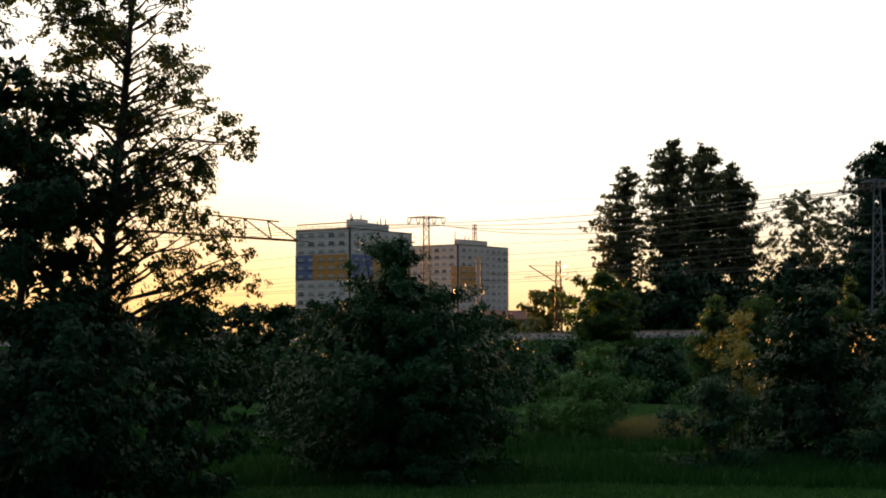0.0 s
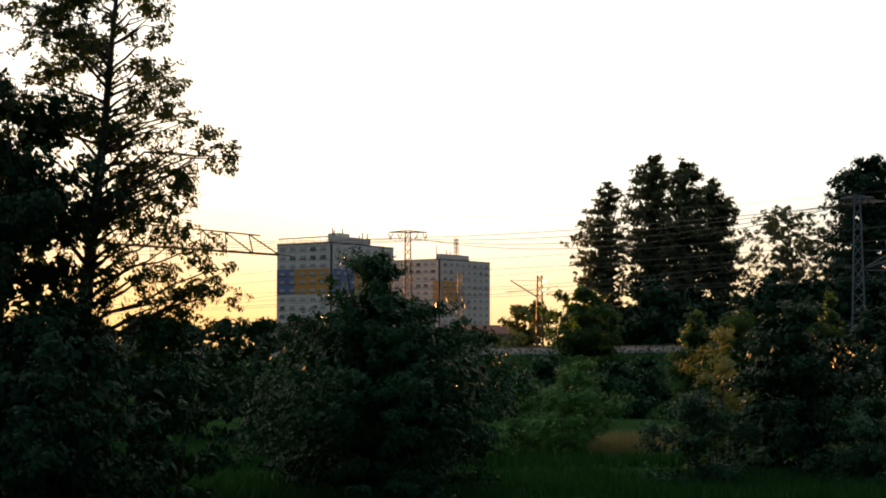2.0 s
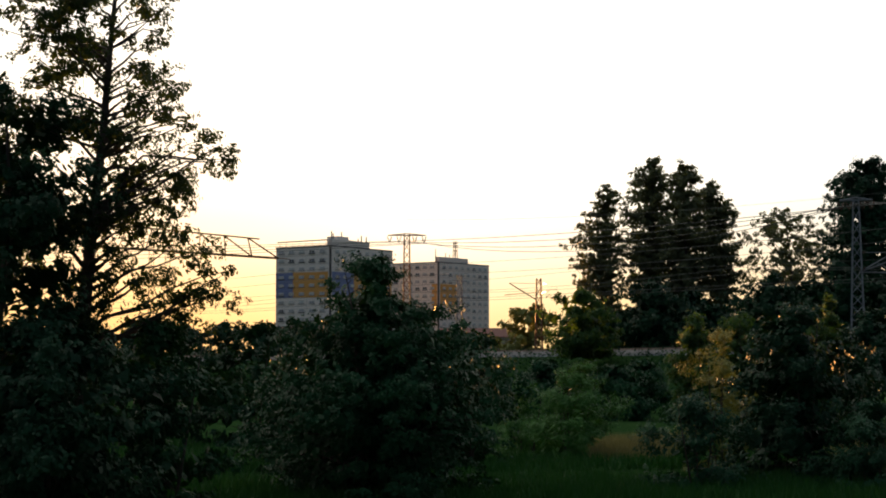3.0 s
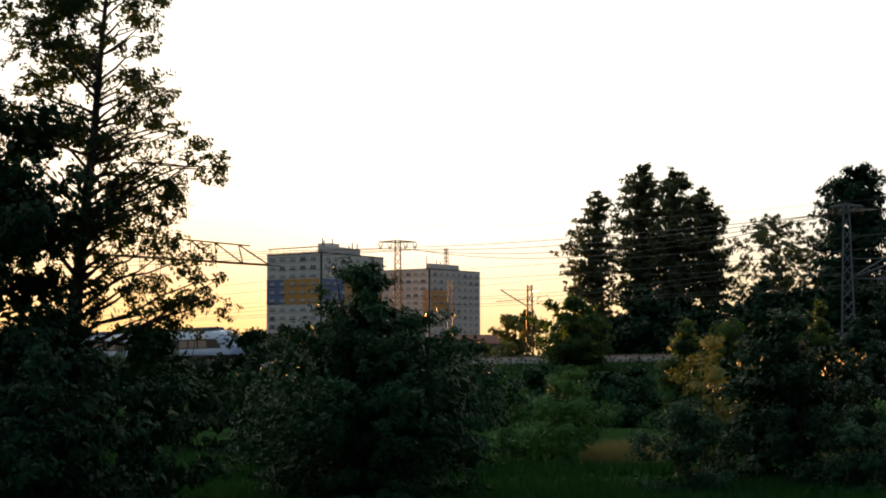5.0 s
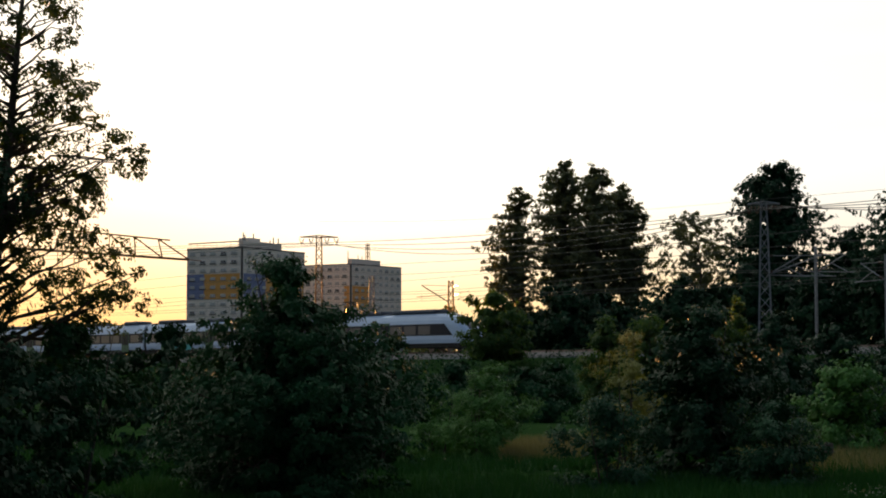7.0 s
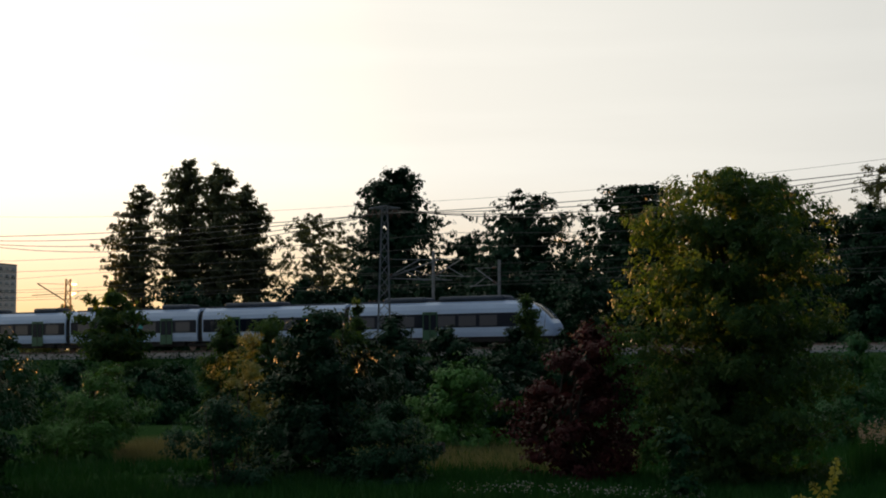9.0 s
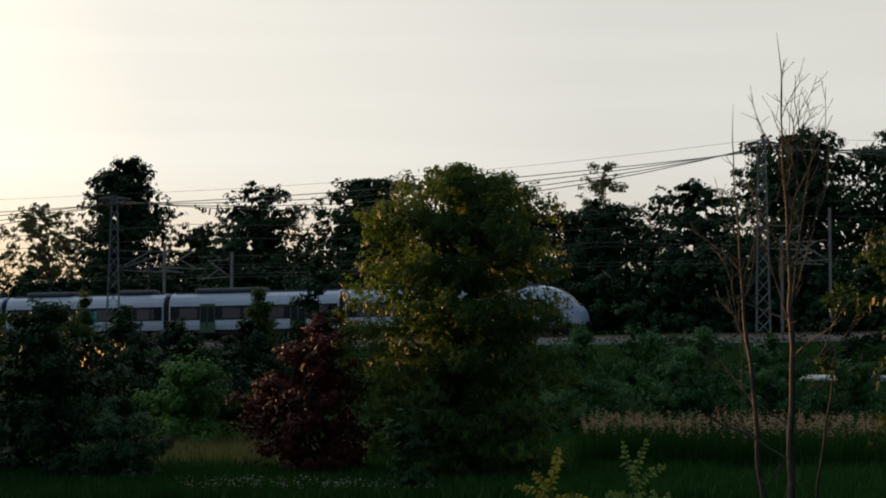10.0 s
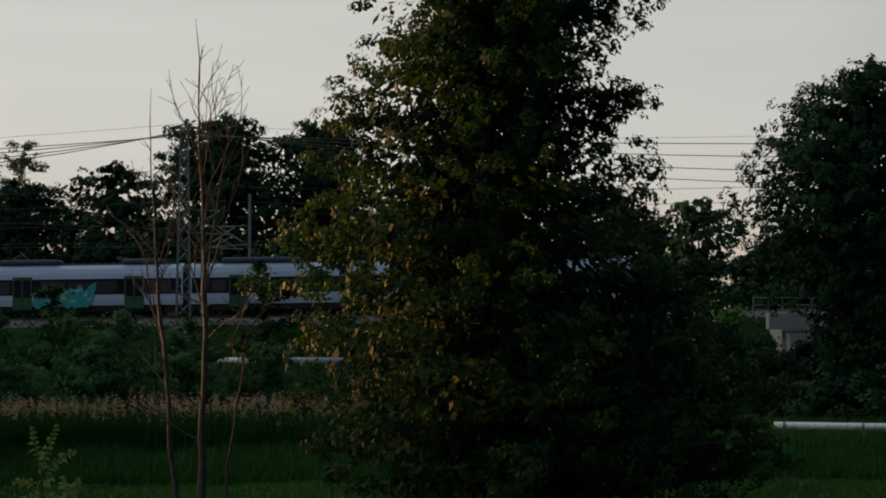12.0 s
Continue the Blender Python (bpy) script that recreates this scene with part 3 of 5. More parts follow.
    tree("olive_shrub", 9.6, 53.5, [(0, 1.4, 0), (0.9, 1.7, 0), (2.0, 1.4, 0), (2.8, 0.7, 0), (3.2, 0.2, 0)], BLUISH,
         "low silvery green shrub before darker bushes", "shrub", clumps=120, per=100, clump=0.38, leaf=0.125, gaps=0.12, seed=33, limbs=12, trunk=0.04, stems=4, slim=0.2)
    tree("olive_shrub", 15.4, 54, [(0, 1.6, 0), (0.8, 1.8, 0), (1.7, 1.4, 0), (2.4, 0.8, 0), (2.9, 0.2, 0)], BLUISH,
         "low silvery shrub with a few turning twigs", "shrub", clumps=130, per=100, clump=0.38, leaf=0.125, gaps=0.12, seed=34, limbs=12, trunk=0.04, stems=4, slim=0.2)
    tree("shrub", 16.25, 56, [(0, 0.5, 0), (0.9, 0.6, 0), (1.7, 0.45, 0), (2.3, 0.1, 0)], AUTUMN,
         "small shrub with leaves turning brown", "shrub", clumps=40, per=60, clump=0.3, leaf=0.138, gaps=0.2, seed=35, limbs=10, trunk=0.03, stems=3)
    tree("elder_shrub", 17.6, 73, [(0, 2.2, 0), (1.2, 2.5, 0), (2.6, 2.1, 0.1), (3.6, 1.2, 0.3), (4.2, 0.3, 0.4)], FRESH,
         "rounded fresh green shrub at the foot of the slope", "shrub", clumps=150, per=90, clump=0.45, leaf=0.175, gaps=0.1, seed=36, limbs=14, trunk=0.05, stems=3)
    # shrubs on the slope in front of the line
    for n, (az, d, h, w, mat) in enumerate(((9.6, 112, 7.0, 1.9, AUTUMN), (11.2, 108, 7.2, 2.4, AUTUMN), (13.3, 104, 7.0, 2.6, AUTUMN), (15.4, 106, 7.0, 2.6, DARK), (17.5, 110, 6.5, 2.6, DARK), (19.8, 112, 6.3, 2.8, DARK), (21.6, 112, 6.2, 2.2, DARK), (14.2, 116, 8.6, 1.0, AUTUMN), (20.3, 116, 9.0, 1.1, AUTUMN), (7.7, 118, 4.0, 2.0, GREEN), (12.2, 90, 5.0, 2.6, DARK), (15.5, 88, 4.6, 2.8, DARK), (19.3, 92, 4.2, 2.6, DARK), (4.2, 120, 3.9, 2.6, GREEN), (7.0, 106, 3.6, 2.6, GREEN))):
        p = at(az, d)
        g = ground_z(p.x, p.y)
        hh = max(h - g, 1.2)
        tree("slope_shrub", az, d, [(0, w * 0.8, 0), (hh * 0.35, w, 0), (hh * 0.7, w * 0.75, 0), (hh * 0.9, w * 0.4, 0), (hh, 0.15, 0)], mat,
             {AUTUMN: "yellowing green shrub on the embankment slope", DARK: "dark green shrub on the embankment slope", GREEN: "green shrub on the embankment slope"}[mat], "shrub",
             clumps=int(26 * w * hh * 0.5 + 20), per=70, clump=0.5, leaf=0.237, gaps=0.14, seed=40 + n, limbs=10, trunk=0.05, stems=2, group="shrubs on the slope")
    # the red bush and the large maple
    tree("red_plum_tree", 22.2, 57, [(0, 1.9, -0.3), (1.4, 2.4, -0.4), (2.8, 2.2, -0.2), (4.0, 1.5, 0.3), (5.0, 0.9, 0.6), (5.6, 0.2, 0.7)], RED,
         "dark red-leaved plum tree beside a large maple", clumps=220, per=105, clump=0.42, leaf=0.15, gaps=0.1, seed=61, limbs=24, trunk=0.08, stems=3)
    tree("maple_tree", 27.4, 57, [(0.2, 3.2, 0.3), (1.5, 3.9, 0.3), (3.0, 4.1, 0.1), (4.6, 4.0, -0.1), (6.2, 3.7, -0.2), (7.8, 3.5, -0.1), (8.8, 3.5, 0.0), (9.6, 3.2, 0.1), (10.2, 2.4, 0.1), (10.7, 1.0, 0.0)], AUTUMN,
         "large rounded maple with leaves beginning to yellow", clumps=760, per=120, clump=0.46, leaf=0.14, gaps=0.05, seed=62, wild=0.35, bough=0.26, fill=0.25, limbs=40, trunk=0.22, stems=2, core=0.2)
    tree("sapling", 25.3, 50, [(0, 0.5, 0), (1.0, 0.6, 0), (2.0, 0.4, 0), (2.7, 0.1, 0)], GREEN,
         "slender green sapling before the large maple", "sapling", clumps=36, per=50, clump=0.28, leaf=0.15, gaps=0.2, seed=63, limbs=10, trunk=0.03)
    # hedge right of the maple
    for n, (az, d, h, w) in enumerate(((31.6, 88, 5.7, 2.9), (33.8, 87, 6.0, 2.8), (36.0, 86, 5.8, 2.9), (38.3, 88, 5.2, 2.9), (34.8, 82, 3.6, 2.8), (31.4, 80, 3.2, 2.6), (38.0, 82, 3.4, 2.6), (41.0, 88, 4.2, 2.6))):
        tree("willow_hedge_shrub", az, d, [(0, w, 0), (h * 0.4, w * 1.05, 0), (h * 0.75, w * 0.8, 0), (h * 0.93, w * 0.4, 0), (h, 0.2, 0)], HEDGE,
             "green willow shrub in a dense hedge below the line", "shrub", clumps=130, per=125, clump=0.42, leaf=0.13, gaps=0.03, seed=70 + n, wild=0.5, fill=0.35, limbs=10, trunk=0.05, stems=3, slim=0.25, core=0.3, group="hedge shrubs")
    tree("young_poplar_tree", 22.3, 113, [(0, 1.4, 0), (2, 1.9, 0), (4, 1.7, 0), (5.5, 1.1, -0.1), (6.9, 0.2, -0.2)], DARK, "dark young tree on the embankment slope", base=3.9,
         clumps=110, per=70, clump=0.45, leaf=0.225, gaps=0.2, seed=81, limbs=18, trunk=0.09)
    tree("young_poplar_tree", 33.5, 108, [(0, 0.9, 0), (1.6, 1.25, 0), (3.0, 0.9, 0), (4.0, 0.2, 0)], GREEN, "small green tree close before the line", base=4.0,
         clumps=60, per=60, clump=0.4, leaf=0.213, gaps=0.15, seed=82, limbs=12, trunk=0.06)
    tree("young_poplar_tree", 5.6, 146, [(0, 2.5, 0.2), (2, 3.0, 0.1), (4.2, 2.6, -0.2), (5.4, 1.4, -0.4), (6.0, 0.4, -0.5)], AUTUMN, "dark leafy young tree beside the line", base=4.0,
         clumps=130, per=80, clump=0.6, leaf=0.22, gaps=0.2, seed=83, limbs=18, trunk=0.12)
    # gold leaves carry the sunlight on this shrub in their colour
    tree("shrub", 3.7, 182, [(0, 2.6, 0), (2.5, 3.0, 0), (4.5, 2.0, 0.3), (5.6, 0.5, 0.5)], GOLD, "golden-green shrub behind the line, sunlight put into its leaf colour", "shrub", base=4.2,
         clumps=90, per=70, clump=0.6, leaf=0.24, gaps=0.1, seed=84, limbs=12, trunk=0.1)
    tree("young_poplar_tree", 40.8, 113, [(0, 1.6, 0), (2.5, 2.2, 0), (5, 1.6, 0), (7, 0.3, 0)], DARK, "dark young tree on the slope", base=2.5,
         clumps=120, per=70, clump=0.5, leaf=0.225, gaps=0.15, seed=85, limbs=18, trunk=0.1)
    # the row of tall trees behind the line
    tree("poplar_tree", 6.4, 185, [(1, 0.9, 0.9), (5, 2.0, 0.4), (9, 3.0, -0.3), (13, 3.2, -0.4), (16, 2.3, 0.1), (18.3, 0.9, 0.6), (19.5, 0.2, 0.7)], POPLAR, "poplar with a sparse leaning crown, sky shining through", base=4.1,
         clumps=440, per=130, clump=0.40, leaf=0.145, gaps=0.24, seed=91, core=0.08, limbs=60, trunk=0.3, shell=0.2, stems=2, group="poplars behind the line", rise=2.6, bough=0.2)
    tree("poplar_tree", 8.15, 187, [(0, 1.6, 0), (5, 2.6, 0), (10, 3.0, 0), (15, 2.9, 0), (19, 2.2, 0), (21.6, 0.9, 0), (22.6, 0.2, 0)], POPLAR, "tall dense poplar with an upright crown", base=4.1,
         clumps=561, per=80, clump=0.50, leaf=0.19, gaps=0.10, seed=92, core=0.16, fat=1.1, wild=0.35, limbs=40, trunk=0.4, group="poplars behind the line", rise=2.6, bough=0.2)
    tree("poplar_tree", 9.25, 184, [(0, 1.5, 0), (5, 2.3, 0), (10, 2.7, 0), (15, 2.4, 0), (19, 1.6, 0), (21.2, 0.9, 0), (22.2, 0.2, 0)], POPLAR, "tall dense poplar with an upright crown", base=4.1,
         clumps=493, per=80, clump=0.50, leaf=0.19, gaps=0.10, seed=93, core=0.16, fat=1.1, wild=0.35, limbs=40, trunk=0.4, group="poplars behind the line", rise=2.6, bough=0.2)
    tree("poplar_tree", 10.35, 188, [(0, 1.5, 0), (5, 2.6, 0), (10, 2.9, 0), (14, 2.6, -0.2), (17.6, 1.5, -0.6), (20, 0.4, -0.8)], POPLAR, "dense poplar with an upright crown", base=4.1,
         clumps=476, per=80, clump=0.50, leaf=0.19, gaps=0.10, seed=94, core=0.16, fat=1.1, wild=0.35, limbs=40, trunk=0.35, group="poplars behind the line", rise=2.6, bough=0.2)
    tree("ash_tree", 12.9, 192, [(1, 4.2, 0), (6, 5.2, 0.2), (11, 5.4, 0), (14, 4.2, -0.5), (16.5, 2.2, -0.8), (17.6, 0.5, -1.0)], POPLAR, "open-crowned ash with the evening sky shining through", base=4.1,
         clumps=561, per=84, clump=0.50, leaf=0.17, gaps=0.28, seed=95, core=0.03, limbs=90, trunk=0.3, shell=0.15)
    tree("ash_tree", 15.5, 178, [(2, 4.2, 0), (6, 5.2, 0), (11, 5.4, 0), (15, 4.6, 0.1), (18, 3.2, 0.2), (20, 1.4, 0.3), (20.8, 0.3, 0.3)], DARK, "tall dark ash behind the railway", base=4.2,
         clumps=567, per=72, clump=0.66, leaf=0.23, gaps=0.14, core=0.2, seed=96, limbs=60, trunk=0.35)
    tree("ash_tree", 18.0, 182, [(1, 2.6, 0), (6, 3.2, 0), (10, 2.8, 0), (12.6, 1.6, 0), (13.8, 0.4, 0)], DARK, "low dark ash behind the railway", base=4.2,
         clumps=243, per=66, clump=0.62, leaf=0.23, gaps=0.16, core=0.18, fat=1.2, seed=97, limbs=30, trunk=0.2)
    tree("ash_tree", 20.1, 173, [(1, 4.2, 0), (6, 5.2, 0), (10, 5.0, 0.1), (13.5, 3.6, 0.5), (16, 2.2, 0.6), (17.8, 0.6, 0.6)], DARK, "dark rounded ash behind the railway", base=4.3,
         clumps=486, per=70, clump=0.66, leaf=0.23, gaps=0.12, core=0.18, seed=98, fat=1.3, limbs=50, trunk=0.3)
    tree("maple_tree", 24.2, 166, [(3, 5.2, 0.2), (7, 6.4, 0), (11, 6.3, 0), (14, 5.0, 0), (16.4, 3.0, -0.4), (17.6, 0.8, -0.8)], DARK, "dense dark maple behind the railway", base=4.4,
         clumps=580, per=70, clump=0.70, leaf=0.23, gaps=0.08, seed=99, core=0.2, fat=1.12, limbs=50, trunk=0.35)
    tree("maple_tree", 29.0, 166, [(1, 5.2, 0), (6, 6.0, 0), (11, 5.6, 0), (14.6, 3.6, 0), (16.6, 0.8, 0)], DARK, "dense dark maple behind the railway", base=4.4,
         clumps=486, per=70, clump=0.70, leaf=0.23, gaps=0.08, seed=100, core=0.2, fat=1.32, limbs=40, trunk=0.35)
    tree("birch_tree", 32.5, 176, [(8, 1.6, 0), (12, 2.4, 0), (15, 2.9, 0), (18, 2.6, 0.2), (20.2, 0.8, 0.2)], POPLAR, "slim sparse birch rising above its neighbours", base=4.4,
         clumps=175, per=64, clump=0.53, leaf=0.17, gaps=0.28, seed=101, core=0.03, limbs=50, trunk=0.2, shell=0.2)
    tree("maple_tree", 32.0, 160, [(1, 5.0, 0), (6, 5.8, 0), (10, 4.8, 0), (13, 3.0, 0.4), (14.6, 0.6, 0.6)], DARK, "low dark maple behind the railway", base=4.5,
         clumps=405, per=70, clump=0.70, leaf=0.23, gaps=0.08, seed=102, core=0.2, fat=1.32, limbs=40, trunk=0.3)
    tree("ash_tree", 35.6, 162, [(1, 4.8, 0), (6, 5.4, 0), (10, 5.4, 0), (13.5, 4.2, 0), (15.6, 1.6, 0.3), (16.4, 0.3, 0.3)], DARK, "dark open ash behind the railway", base=4.5,
         clumps=445, per=62, clump=0.66, leaf=0.23, gaps=0.14, seed=103, core=0.2, fat=1.32, limbs=60, trunk=0.3)
    tree("robinia_tree", 39.3, 152, [(1, 4.6, 0), (7, 5.2, 0), (13, 5.4, 0), (17, 4.4, 0), (19, 2.6, 0.2), (20.0, 0.6, 0.3)], GREEN, "tall robinia with pale gaps in its crown", base=4.6,
         clumps=580, per=64, clump=0.70, leaf=0.23, gaps=0.14, seed=104, core=0.2, fat=1.12, limbs=70, trunk=0.35)
    tree("robinia_tree", 42.9, 152, [(1, 4.8, 0), (7, 5.4, 0), (13, 5.2, 0), (17, 4.2, 0), (19, 2.2, 0), (19.8, 0.5, 0)], DARK, "tall dark robinia behind the railway", base=4.6,
         clumps=567, per=68, clump=0.70, leaf=0.23, gaps=0.14, seed=105, core=0.2, fat=1.12, limbs=60, trunk=0.35)
    tree("maple_tree", 47.5, 158, [(1, 6.0, 0), (6, 6.6, 0), (11, 5.6, 0), (15, 2.8, 0), (16.6, 0.6, 0)], DARK, "dark maple behind the railway", base=4.6,
         clumps=300, per=64, clump=0.8, leaf=0.3, gaps=0.15, seed=106, limbs=40, trunk=0.3)
    tree("maple_tree", 53.3, 165, [(1, 6.0, 0), (5, 6.6, 0), (9, 5.4, 0), (12, 2.6, 0), (13.2, 0.6, 0)], DARK, "low dark maple behind the railway", base=4.6,
         clumps=330, per=64, clump=0.8, leaf=0.3, gaps=0.05, seed=107, limbs=40, trunk=0.3, core=0.25, fat=1.15)
    tree("maple_tree", 54.7, 106, [(0, 3.0, 0), (2.5, 3.6, 0), (5, 3.4, 0), (7, 2.4, -0.3), (8.6, 1.0, -0.5), (9.4, 0.3, -0.5)], DARK, "dark young maple on the embankment slope",
         clumps=280, per=80, clump=0.6, leaf=0.2, gaps=0.05, seed=111, limbs=30, trunk=0.15, core=0.3, fat=1.25, fill=0.3)
    # the haze over this poplar is only its blue-green leaf colour
    tree("poplar_tree", 56.2, 195, [(2, 4.0, 0), (7, 5.0, 0), (11, 4.8, 0), (14, 3.4, 0), (15.6, 0.8, 0)], BLUISH, "distant poplar with blue-green leaves standing in for haze", base=4.6,
         clumps=240, per=60, clump=0.7, leaf=0.3, gaps=0.2, seed=108, limbs=40, trunk=0.3)
    tree("maple_tree", 59.6, 152, [(0, 4.0, 0), (3, 4.4, 0), (6, 3.6, 0), (8.2, 2.0, 0), (9.2, 0.5, 0)], DARK, "low dark maple behind the railway bridge", base=4.6,
         clumps=200, per=64, clump=0.8, leaf=0.3, gaps=0.08, seed=112, limbs=24, trunk=0.25, core=0.2)
    tree("lime_tree", 61.5, 98, [(1.5, 1.6, 0.4), (4.5, 3.4, 0.4), (6.5, 5.4, 0.0), (9, 6.6, -0.5), (12, 6.9, -0.5), (15, 6.0, 0.1), (17.6, 4.2, 0.7), (19.2, 2.0, 1.2), (20.2, 0.4, 1.3)], DARK, "large dense lime tree beside the bridge", base=0.5,
         clumps=880, per=84, clump=0.62, leaf=0.23, gaps=0.06, seed=109, limbs=50, trunk=0.4, core=0.3, rise=2.0, fill=0.35, wild=0.7)
    tree("lime_tree", 66.5, 100, [(1, 3.6, 0), (4, 4.8, 0), (8, 5.6, 0), (13, 5.6, 0), (17, 4.2, 0), (20, 1.6, 0), (21.5, 0.3, 0)], GREEN, "large dense lime tree beside the road", base=0.5,
         clumps=200, per=60, clump=0.85, leaf=0.26, gaps=0.2, seed=110, limbs=60, trunk=0.4)
    # the low ones behind the pipe are added for the deep shadow under the trees
    for n, (az, d, h, w) in enumerate(((55.8, 96, 5.5, 3.0), (62.6, 96, 6.0, 3.4), (44.5, 104, 5.5, 3.4), (48.0, 102, 6.0, 3.4), (52.0, 98, 6.5, 3.4), (65.8, 88, 4.6, 3.0), (58.4, 90, 3.3, 2.6), (60.6, 86, 2.7, 2.8), (63.4, 84, 2.9, 3.2), (66.6, 84, 3.2, 3.2), (61.5, 97, 6.5, 2.5), (57.0, 98, 5.6, 2.2), (59.8, 92, 3.7, 2.2))):
        tree("shrub", az, d, [(0, w, 0), (h * 0.4, w * 1.05, 0), (h * 0.75, w * 0.8, 0), (h * 0.93, w * 0.4, 0), (h, 0.2, 0)], DARK, "dark shrub below the railway bridge", "shrub",
             clumps=130, per=80, clump=0.55, leaf=0.225, gaps=0.06, seed=120 + n, limbs=10, trunk=0.06, stems=3, group="shrubs below the bridge")
    # undergrowth closing the row behind the line
    n = 0
    for az in (6.2, 8.2, 10.2, 12.3, 14.6, 17.0, 19.3, 21.8, 24.4, 27.0, 29.6, 32.2, 34.8, 37.2, 39.6, 42.2, 45.0, 48.0, 51.0, 54.5, 58.5, 62.5, 66.5):
        d = 134.5 / math.cos(radians(az) - PHI)
        h = (6.4 if az < 13 else 9.0) + 1.6 * math.sin(az * 1.7)
        tree("thicket_shrub", az, d, [(0, 3.3, 0), (h * 0.4, 3.6, 0), (h * 0.75, 2.8, 0), (h, 0.4, 0)], DARK, "dark thicket shrub behind the tracks", "shrub", base=4.2,
             clumps=150, per=56, clump=0.7, leaf=0.26, gaps=0.03, seed=140 + n, fill=0.5, limbs=8, trunk=0.06, stems=2, group="thicket behind the tracks", shell=0.2)
        d += 5.0
        tree("thicket_shrub", az + 1.2, d, [(0, 3.6, 0), (h * 0.3, 3.9, 0), (h * 0.7, 3.2, 0), (h * 0.9, 0.8, 0)], DARK, "dark thicket shrub behind the tracks", "shrub", base=4.2,
             clumps=80, per=48, clump=0.9, leaf=0.36, gaps=0.02, seed=240 + n, fill=0.5, limbs=6, trunk=0.06, stems=2, group="thicket behind the tracks", shell=0.2)
        n += 1
    # low wood behind the line, added to keep the setting sun off the low bushes
    n = 0
    for az in (-19.0, -17.2, -15.4, -13.6, -11.8, -10.1, -8.5, -7.0, -5.6, -4.3, -3.0, -1.7, -0.4, 1.0):
        d = 138.0 / math.cos(radians(az) - PHI)
        top = EYE + d * 0.0165 + 0.5 * math.sin(az * 2.3) - (1.2 if az > -1 else 0.0)
        h = top - 3.2
        tree("thicket_shrub", az, d, [(0, 3.4, 0), (h * 0.4, 3.8, 0), (h * 0.75, 3.0, 0), (h, 0.6, 0)], DARK, "low dark wood shrub added behind the tracks to block the sun", "shrub", base=3.2,
             clumps=120, per=60, clump=0.7, leaf=0.28, gaps=0.03, seed=170 + n, limbs=8, trunk=0.06, stems=2, group="low wood behind the tracks", shell=0.2)
        n += 1
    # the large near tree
    tree("turning_maple_tree", 49.9, 37, [(0.4, 5.0, 0.5), (3.0, 5.5, 0.1), (4.3, 5.2, -0.45), (5.4, 4.9, -0.8), (6.3, 4.5, -0.8), (7.6, 4.0, -0.8), (8.6, 3.6, -0.9), (9.8, 3.5, -0.7), (10.9, 3.4, -0.5), (12.3, 3.3, -0.4), (14, 2.8, -0.3), (16, 0.9, -0.2)], NEAR_MAPLE,
         "large maple with green leaves, yellower tones partly standing in for sunlight", clumps=1450, per=140, clump=0.37, leaf=0.117, gaps=0.08, seed=150, fill=0.34, bough=0.36, wild=0.5, limbs=60, trunk=0.24, stems=2, shell=0.35, core=0.28,
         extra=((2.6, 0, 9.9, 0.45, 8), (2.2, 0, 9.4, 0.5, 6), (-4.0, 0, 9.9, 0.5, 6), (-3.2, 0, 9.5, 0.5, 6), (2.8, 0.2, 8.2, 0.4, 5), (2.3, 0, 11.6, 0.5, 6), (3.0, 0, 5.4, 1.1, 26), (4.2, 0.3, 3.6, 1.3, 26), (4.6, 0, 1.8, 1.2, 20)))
    tree("shrub", 53.8, 50, [(0, 2.0, 0), (1.6, 2.3, 0), (3.2, 1.9, 0), (4.4, 1.0, 0), (5.0, 0.2, 0)], DARK, "dark green shrub beside the large maple", "shrub",
         clumps=170, per=90, clump=0.45, leaf=0.15, gaps=0.08, seed=152, limbs=14, trunk=0.06, stems=3, core=0.25)
    tree("sapling", 57.0, 50, [(0, 0.9, 0), (2.0, 1.2, 0), (4.0, 0.8, -0.1), (5.7, 0.15, 0)], FRESH, "light green sapling beside the large maple", "sapling",
         clumps=75, per=70, clump=0.36, leaf=0.15, gaps=0.18, seed=151, limbs=16, trunk=0.05)


